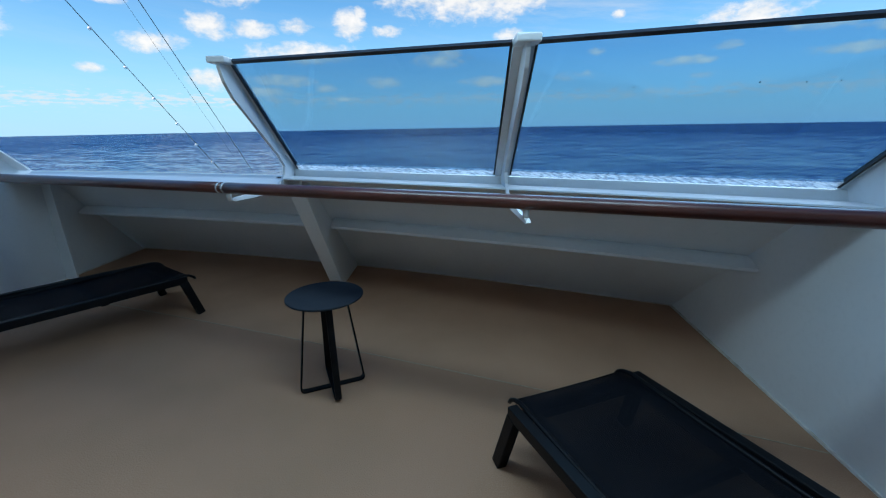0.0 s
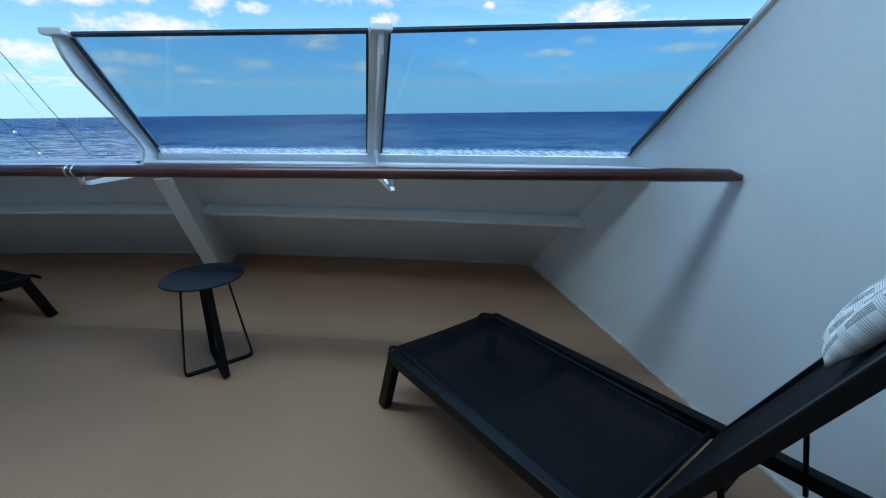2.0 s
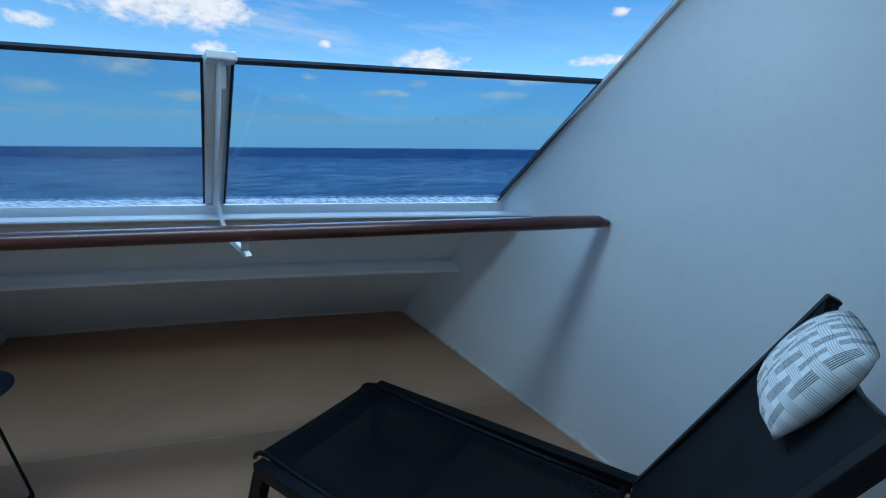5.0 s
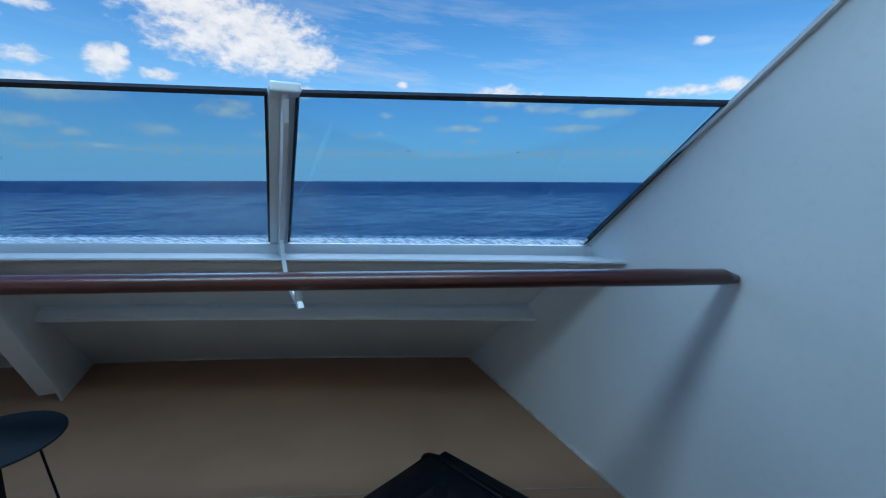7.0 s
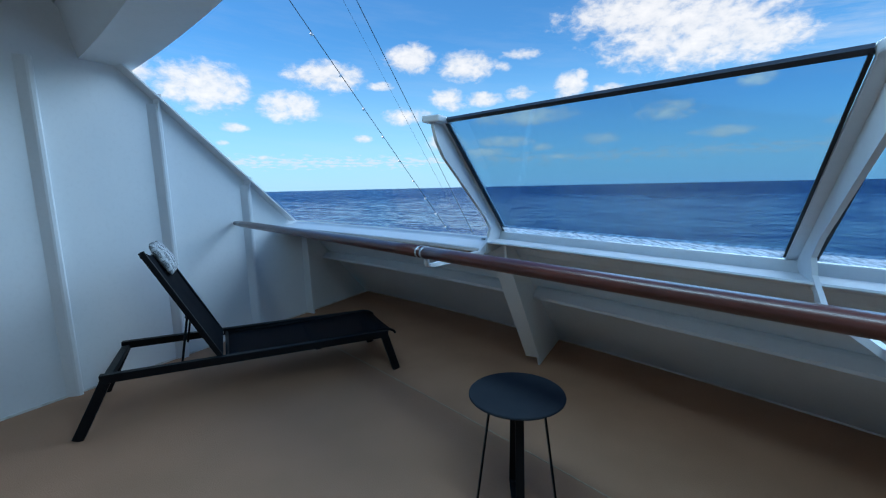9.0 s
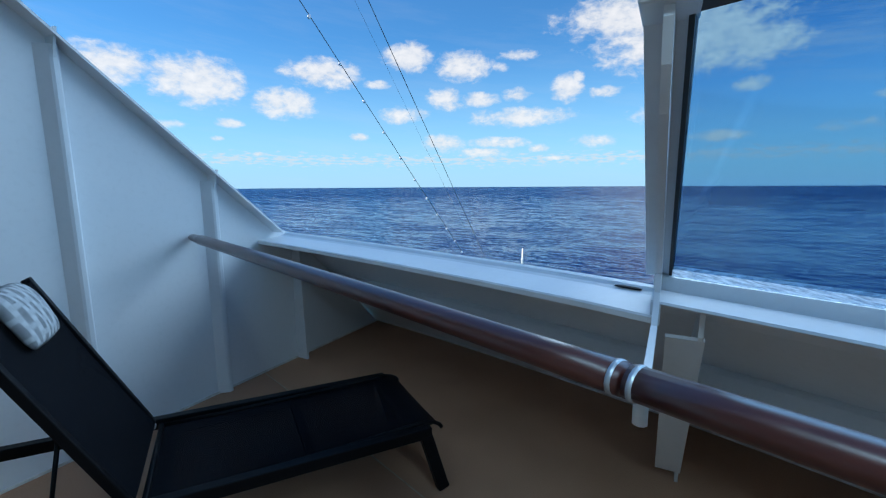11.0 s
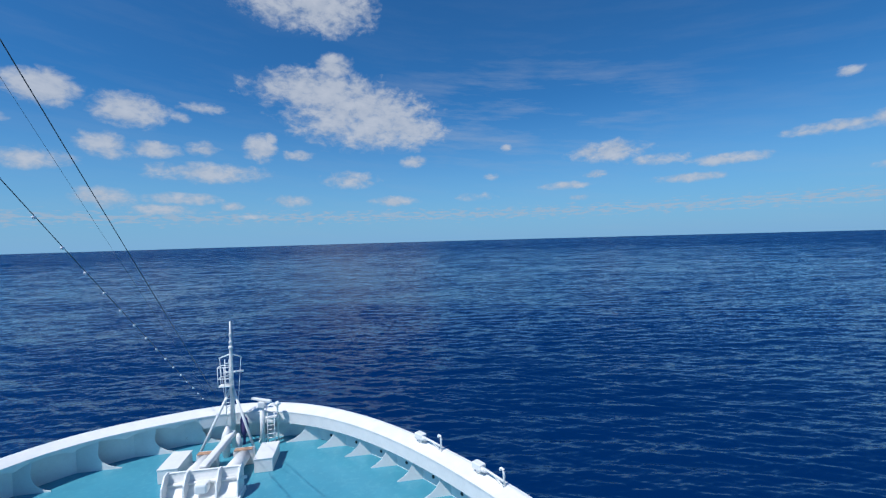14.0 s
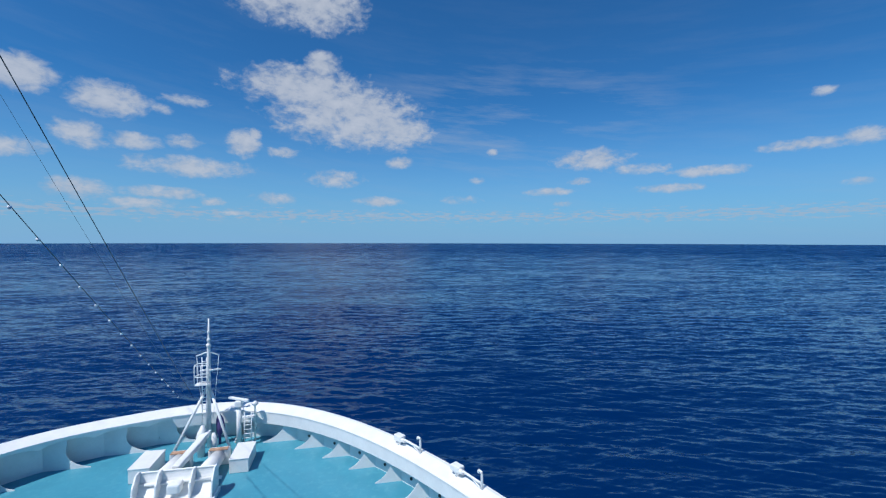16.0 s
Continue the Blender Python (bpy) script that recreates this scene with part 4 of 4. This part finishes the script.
BOW = (-18.319, 41.963, 0.355, 18.49, 31.18, 0.376)


def bow_outline(n=44):
    ax, ay, th, W, L, q = BOW
    right, ahead = Vector((math.cos(th), math.sin(th), 0)), Vector((-math.sin(th), math.cos(th), 0))
    pts = []
    for k in range(-n, n + 1):
        a = L * (abs(k) / n) ** 2.2
        half = W * (1 - (1 - a / L) ** 2) ** q
        pts.append(Vector((ax, ay, 0)) + right * half * (1 if k > 0 else -1) - ahead * a)
    return pts


def resample(pts, step):
    out, left = [pts[0]], step
    for a, b in zip(pts, pts[1:]):
        length = (b - a).length
        pos = 0.0
        while length - pos >= left:
            pos += left
            out.append(a.lerp(b, pos / length))
            left = step
        left -= length - pos
    return out


EDGE = resample(bow_outline(90), 0.56)


def normal_in(i):
    d = (EDGE[min(i + 2, len(EDGE) - 1)] - EDGE[max(i - 2, 0)]).normalized()
    return Vector((d.y, -d.x, 0))


def ribbon(bm, section):
    """Sweep a closed section (inboard offset, height) along the bow's edge."""
    rings = [[bm.verts.new(p + normal_in(i) * a + Vector((0, 0, z))) for a, z in section] for i, p in enumerate(EDGE)]
    n = len(section)
    for r0, r1 in zip(rings, rings[1:]):
        for k in range(n):
            bm.faces.new((r0[k], r0[(k + 1) % n], r1[(k + 1) % n], r1[k]))
    bm.faces.new(rings[0]), bm.faces.new(rings[-1])
    return bm


bow = thing("bow_hull", (-11, 38, DECK), label="white bow bulwark of the ship with an inward sloping cap", category="bow", kind="structure")


def bow_part(name, bm, mat, label="", smooth=False):
    bm.transform(Matrix.Translation((11, -38, -DECK)))
    return part(name, bm, mat, bow, label, smooth)


bow_part("bulwark_cap", ribbon(bmesh.new(), [(0, -12.4), (0.25, -12.38), (1.2, -12.72), (1.2, -12.80), (0.2, -12.55), (-0.05, -12.55)]), M_SHIP)
bow_part("bulwark_wall", ribbon(bmesh.new(), [(0.12, -12.6), (0.25, -12.6), (0.25, DECK - 0.02), (0.12, DECK - 0.02)]), M_SHIP)
bow_part("hull_side", ribbon(bmesh.new(), [(-0.02, -12.55), (0.1, -12.55), (0.1, DECK - 0.3), (2.4, -19), (4.2, -25), (4.0, -25), (2.2, -19), (-0.02, DECK - 0.3)]), M_SHIP)
bm = bmesh.new()
vs = [bm.verts.new(p + normal_in(i) * 0.18 + Vector((0, 0, DECK))) for i, p in enumerate(EDGE)]
bm.faces.new(vs)
low = bmesh.ops.extrude_face_region(bm, geom=bm.faces[:])
bmesh.ops.translate(bm, vec=(0, 0, -0.2), verts=[v for v in low["geom"] if isinstance(v, bmesh.types.BMVert)])
bow_deck = tagged(part("bow_deck", bm, M_BOWDECK), "pale blue painted steel foredeck", "deck", kind="structure")


def is_port(i):
    return EDGE[i].x < -15


def knee_every(i):
    return 6 if is_port(i) else 5


# plate hung from the cap, its lower edge cut in arches between the knees
bm = bmesh.new()
rows = []
for i, p in enumerate(EDGE):
    f = abs(math.sin(math.pi * (i - 3) / knee_every(i))) ** 0.55
    low = -13.3 + 0.3 * f if is_port(i) else -13.75
    slant = 0.10 if is_port(i) else 0.05
    ring = [(0.95, -12.66), (1.17, -12.72), (1.17 - slant, low), (1.12 - slant, low), (1.10, -12.78), (0.95, -12.74)]
    rows.append([bm.verts.new(p + normal_in(i) * a + Vector((0, 0, z))) for a, z in ring])
for r0, r1 in zip(rows, rows[1:]):
    for k in range(6):
        bm.faces.new((r0[k], r0[(k + 1) % 6], r1[(k + 1) % 6], r1[k]))
bm.faces.new(rows[0]), bm.faces.new(rows[-1])
bow_part("hanging_plate", bm, M_SHIP)

# transverse knees between deck and cap, with flared feet
for i in range(3, len(EDGE) - 3):
    if (i - 3) % knee_every(i):
        continue
    p, n_in = EDGE[i], normal_in(i)
    if abs(n_in.x) < 0.3:
        u, k = n_in, 1.0
    else:
        u = Vector((1 if is_port(i) else -1, 0, 0))
        k = min(1 / abs(n_in.x), 1.9)
    o = p + Vector((0, 0, DECK))
    if is_port(i):
        curve = [(0.2, 0.0), (2.05, 0.0), (2.05, 0.05), (1.75, 0.16), (1.5, 0.34), (1.25, 0.65), (1.12, 1.05), (1.1, 1.4), (1.15, 1.8), (1.16, 2.45), (0.2, 2.5)]
    else:
        curve = [(0.2, 0.0), (1.75, 0.0), (1.75, 0.05), (1.4, 0.28), (1.1, 0.62), (0.88, 1.05), (0.85, 1.45), (1.05, 1.9), (1.1, 2.45), (0.2, 2.5)]
    bm = bmesh.new()
    plate(bm, [(a * k, z) for a, z in curve], o, u, (0, 0, 1), 0.05)
    bow_part("knee", bm, M_SHIP)
    bm = bmesh.new()
    side = Vector((-n_in.y, n_in.x, 0))
    at = p + side * 0.9 + Vector((0, 0, DECK + 0.55))
    tube(bm, [at + n_in * 0.15, at + n_in * 0.30], 0.12, 12)
    bow_part("scupper", bm, M_SEAL, "dark round scupper opening")


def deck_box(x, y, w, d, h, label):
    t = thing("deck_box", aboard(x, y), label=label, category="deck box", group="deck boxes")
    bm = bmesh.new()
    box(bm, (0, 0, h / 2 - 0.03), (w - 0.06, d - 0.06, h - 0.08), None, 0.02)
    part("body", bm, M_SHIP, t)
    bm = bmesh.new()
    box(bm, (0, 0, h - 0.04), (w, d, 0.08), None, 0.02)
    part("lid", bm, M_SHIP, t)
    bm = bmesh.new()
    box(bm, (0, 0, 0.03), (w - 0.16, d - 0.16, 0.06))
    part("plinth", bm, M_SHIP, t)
    t.scale = (VIEW_SPREAD,) * 3


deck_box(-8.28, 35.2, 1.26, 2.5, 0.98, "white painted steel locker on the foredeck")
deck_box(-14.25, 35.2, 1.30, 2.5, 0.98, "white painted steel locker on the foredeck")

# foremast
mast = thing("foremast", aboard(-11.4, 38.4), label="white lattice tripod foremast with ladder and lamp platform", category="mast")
mast.scale = (VIEW_SPREAD,) * 3


def mast_part(name, bm, label="", mat=None, smooth=True):
    return part(name, bm, mat or M_SHIP, mast, label, smooth)


MH = 9.75
mast_part("pole", tube(bmesh.new(), [(0, 0, 0), (0, 0, 5.2), (0.02, 0, 7.5), (0.03, 0, 8.3), (0.03, 0, MH)], [0.17, 0.155, 0.12, 0.085, 0.05], 12))
for x, y in ((-2.15, -1.3), (1.95, -1.5)):
    mast_part("brace", tube(bmesh.new(), [(x, y, 0), (0, 0, 4.75)], 0.10, 10))
for x in (-0.32, -0.02):
    mast_part("ladder_rail", tube(bmesh.new(), [(x - 0.05, -0.32, 0.6), (x - 0.05, -0.25, 6.9)], 0.035, 6))
for k in range(20):
    mast_part("ladder_rung", tube(bmesh.new(), [(-0.37, -0.31, 0.9 + 0.3 * k), (-0.07, -0.31, 0.9 + 0.3 * k)], 0.025, 6))
mast_part("yard", tube(bmesh.new(), [(-0.85, 0, 6.95), (-0.2, 0, 7.18), (0, 0, 7.22), (0.2, 0, 7.18), (0.75, 0, 6.95)], 0.05, 8))
for x in (-0.82, 0.72):
    mast_part("halyard", tube(bmesh.new(), [(x, 0, 6.95), (x * 0.45, -0.1, 2.2)], 0.016, 6))
mast_part("lamp_arm", tube(bmesh.new(), [(-0.55, -0.1, 5.85), (0.9, -0.1, 5.9)], [0.06, 0.08], 8))
for z in (4.95, 5.55, 6.4):
    bm = bmesh.new()
    tube(bm, rounded([(-0.08, -0.1, z), (-0.75, -0.1, z), (-0.75, -0.75, z), (0.15, -0.75, z), (0.15, -0.1, z)], 0.12, 3), 0.032, 6)
    mast_part("platform_ring", bm)
for x, y in ((-0.75, -0.1), (-0.75, -0.75), (-0.3, -0.75), (0.15, -0.75)):
    mast_part("platform_post", tube(bmesh.new(), [(x, y, 4.95), (x, y, 6.4)], 0.028, 6))
bm = bmesh.new()
box(bm, (-0.3, -0.42, 4.93), (0.9, 0.66, 0.04))
mast_part("platform", bm, smooth=False)
for z, r in ((7.75, 0.17), (8.15, 0.13), (8.75, 0.10)):
    mast_part("mast_lamp", tube(bmesh.new(), [(0.03, -0.05, z - 0.12), (0.03, -0.05, z - 0.08), (0.03, -0.05, z + 0.08), (0.03, -0.05, z + 0.12)], [r * 0.7, r, r, r * 0.6], 10), "white masthead lamp housing")

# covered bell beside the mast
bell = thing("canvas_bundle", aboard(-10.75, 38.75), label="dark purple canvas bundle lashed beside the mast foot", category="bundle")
bell.scale = (VIEW_SPREAD,) * 3
bm = bmesh.new()
tube(bm, [(0, 0, 0), (0, 0, 0.7), (0.0, 0, 0.9), (0.06, 0, 1.3), (0.0, 0, 1.9), (-0.05, 0, 2.3)], [0.1, 0.1, 0.24, 0.32, 0.26, 0.1], 12)
part("cover", bm, M_PURPLE, bell, smooth=True)

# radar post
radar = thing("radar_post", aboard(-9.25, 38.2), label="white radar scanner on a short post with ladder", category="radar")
radar.scale = (VIEW_SPREAD,) * 3
part("post", tube(bmesh.new(), [(0, 0, 0), (0, 0, 3.0)], [0.2, 0.17], 12), M_SHIP, radar, smooth=True)
bm = bmesh.new()
box(bm, (0, 0, 3.2), (0.5, 0.5, 0.45), None, 0.05)
part("gearbox", bm, M_SHIP, radar)
bm = bmesh.new()
box(bm, (0, 0, 3.55), (1.9, 0.22, 0.2), Matrix.Rotation(radians(-32), 4, "Z"), 0.06)
part("scanner", bm, M_SHIP, radar)
for x in (0.45, 0.95):
    part("ladder_rail", tube(bmesh.new(), [(x, -0.3, 0), (x, -0.3, 2.6)], 0.04, 6), M_SHIP, radar, smooth=True)
for k in range(7):
    part("ladder_rung", tube(bmesh.new(), [(0.45, -0.3, 0.3 + 0.33 * k), (0.95, -0.3, 0.3 + 0.33 * k)], 0.03, 6), M_SHIP, radar, smooth=True)
bm = bmesh.new()
box(bm, (0.7, 0.1, 2.2), (0.8, 0.9, 0.05))
part("platform", bm, M_SHIP, radar)
bm = bmesh.new()
tube(bm, [(1.15, 0, 0), (1.15, 0, 2.9), (1.15, 0, 3.1), (1.15, 0, 3.3)], [0.06, 0.06, 0.26, 0.1], 8)
part("horn", bm, M_SHIP, radar, smooth=True)

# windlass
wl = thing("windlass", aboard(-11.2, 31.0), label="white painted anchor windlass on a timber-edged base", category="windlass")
wl.scale = (VIEW_SPREAD,) * 3
bm = bmesh.new()
box(bm, (0, 0.4, 0.14), (4.6, 1.4, 0.28), None, 0.02)
part("base", bm, M_SHIP, wl)
bm = bmesh.new()
box(bm, (0, -0.36, 0.2), (4.66, 0.12, 0.16), None, 0.01)
part("timber_edge", bm, M_BUFF, wl, "weathered brown timber edge")
for x in (-2.15, -0.95, 0.9, 2.1):
    bm = bmesh.new()
    plate(bm, [(-0.35, 0.28), (1.05, 0.28), (1.05, 1.5), (0.75, 1.75), (0.3, 1.72), (-0.15, 1.2)], (x, 0.2, 0), (0, 1, 0), (0, 0, 1), 0.09)
    part("side_plate", bm, M_SHIP, wl)
for x0, x1 in ((-2.12, -0.97), (-0.93, 0.88), (0.92, 2.07)):
    bm = bmesh.new()
    arc = [(-0.15 + 1.15 * math.sin(a), 0.30 + 1.3 * (1 - math.cos(a))) for a in [math.pi / 2 * q / 10 for q in range(11)]]
    sweep(bm, lambda x: arc + [(y + 0.05, z - 0.02) for y, z in reversed(arc)], x0, x1, 1)
    part("shield", bm, M_SHIP, wl)
part("top_rim", tube(bmesh.new(), rounded([(-2.18, 0.75, 1.45), (-2.1, 1.02, 1.62), (2.05, 1.02, 1.62), (2.13, 0.75, 1.45)], 0.1, 4), 0.06, 8), M_SHIP, wl, smooth=True)
bm = bmesh.new()
box(bm, (0, 0.35, 0.9), (0.75, 0.7, 0.6), None, 0.12)
part("motor_housing", bm, M_SHIP, wl)
part("shaft", tube(bmesh.new(), [(-2.35, 0.75, 1.0), (2.45, 0.75, 1.0)], 0.1, 10), M_SHIP, wl, smooth=True)
for x in (-1.25, 1.15):
    part("chain_pipe", tube(bmesh.new(), [(x, 1.4, 0.8), (x + 0.15, 4.4, 0.65)], [0.55, 0.45], 14), M_SHIP, wl, smooth=True)
    bm = bmesh.new()
    box(bm, (x + 0.15, 4.55, 0.55), (1.35, 0.55, 1.1), None, 0.08)
    part("chain_stopper", bm, M_SHIP, wl)
    bm = bmesh.new()
    box(bm, (x + 0.15, 4.4, 1.12), (1.2, 0.4, 0.05))
    part("stopper_top", bm, M_BUFF, wl, "weathered brown top board")
bm = bmesh.new()
beam(bm, (-0.55, 2.0, 1.2), (0.05, 6.4, 1.55), 0.5, 0.4, (0, 0, 1), 0.1)
part("cable_trunk", bm, M_SHIP, wl)
part("fairlead", tube(bmesh.new(), [(-0.3, 5.9, 0), (-0.35, 5.9, 1.0), (-0.3, 6.0, 1.6), (-0.2, 6.0, 2.2)], [0.22, 0.34, 0.3, 0.12], 12), M_SHIP, wl, smooth=True)
part("fairlead", tube(bmesh.new(), [(0.55, 6.0, 0), (0.55, 6.0, 1.0), (0.5, 6.0, 1.6)], [0.2, 0.25, 0.1], 12), M_SHIP, wl, smooth=True)


# floodlights on the bulwark
def cap_light(x, y):
    i = min(range(len(EDGE)), key=lambda k: (EDGE[k] - Vector((x, y, 0))).length)
    t = thing("bulwark_floodlight", tuple(EDGE[i] + normal_in(i) * 0.45 + Vector((0, 0, -12.46))), math.degrees(math.atan2(normal_in(i).y, normal_in(i).x)) - 90,
              label="white floodlight with a bent guard bar on the bulwark cap", category="floodlight", group="bulwark floodlights")
    bm = bmesh.new()
    box(bm, (0.1, 0, 0.42), (0.75, 0.5, 0.4), None, 0.06)
    part("housing", bm, M_SHIP, t)
    part("pedestal", tube(bmesh.new(), [(0.1, 0, -0.05), (0.1, 0, 0.3)], 0.16, 10), M_SHIP, t, smooth=True)
    part("guard", tube(bmesh.new(), [(-0.2, 0, 0.42), (-1.95, 0, 0.32)], 0.075, 8), M_SHIP, t, smooth=True)
    part("guard_post", tube(bmesh.new(), rounded([(-1.95, 0, -0.06), (-1.95, 0, 0.98), (-1.7, 0, 1.02), (-1.68, 0, 0.86)], 0.1, 4), 0.075, 8), M_SHIP, t, smooth=True)
    part("guard_brace", tube(bmesh.new(), [(-1.1, 0, 0.36), (-1.93, 0, -0.02)], 0.05, 8), M_SHIP, t, smooth=True)
    part("lamp_bracket", tube(bmesh.new(), [(-0.35, -0.2, 0.2), (-0.35, 0.22, 0.45)], 0.13, 10), M_SHIP, t, smooth=True)


cap_light(3.1, 33.1)
cap_light(6.2, 28.0)
cap_light(-28.5, 34.3)


# ---- dressing wires over the bow, ends placed to fit the camera's view ----
def wire(name, a, b, r, lamps, label):
    a, b = Vector(a), Vector(b)
    t = thing(name, tuple(a), label=label, category="wire", group="bow wires")
    d = b - a
    pts = [d * (k / 24) - Vector((0, 0, 0.2 * math.sin(math.pi * k / 24))) for k in range(25)]
    part("cable", tube(bmesh.new(), pts, r, 6), M_WIRE, t, smooth=True)
    if lamps:
        me = None
        for k in range(lamps):
            f = (k + 0.6) / lamps
            ob = None
            if me is None:
                bm = bmesh.new()
                bmesh.ops.create_icosphere(bm, subdivisions=1, radius=0.075)
                me = mesh_from("lamp", bm, M_BULB, True)
            ob = new("lamp", me)
            ob.parent = t
            ob.location = d * f - Vector((0, 0, 0.2 * math.sin(math.pi * f) + 0.06))


wire("lamp_wire", (-15.52, 44.68, -12.35), (-7.87, -6.26, 19.16), 0.015, 30, "dark wire strung with small white lamps above the bow")
wire("stay_wire", (-14.69, 45.08, -12.35), (-5.71, -4.50, 19.66), 0.016, 0, "thin dark stay wire above the bow")
wire("aerial_wire", (-15.13, 44.88, -12.35), (-5.81, -4.50, 18.94), 0.005, 0, "very thin dark aerial wire above the bow")
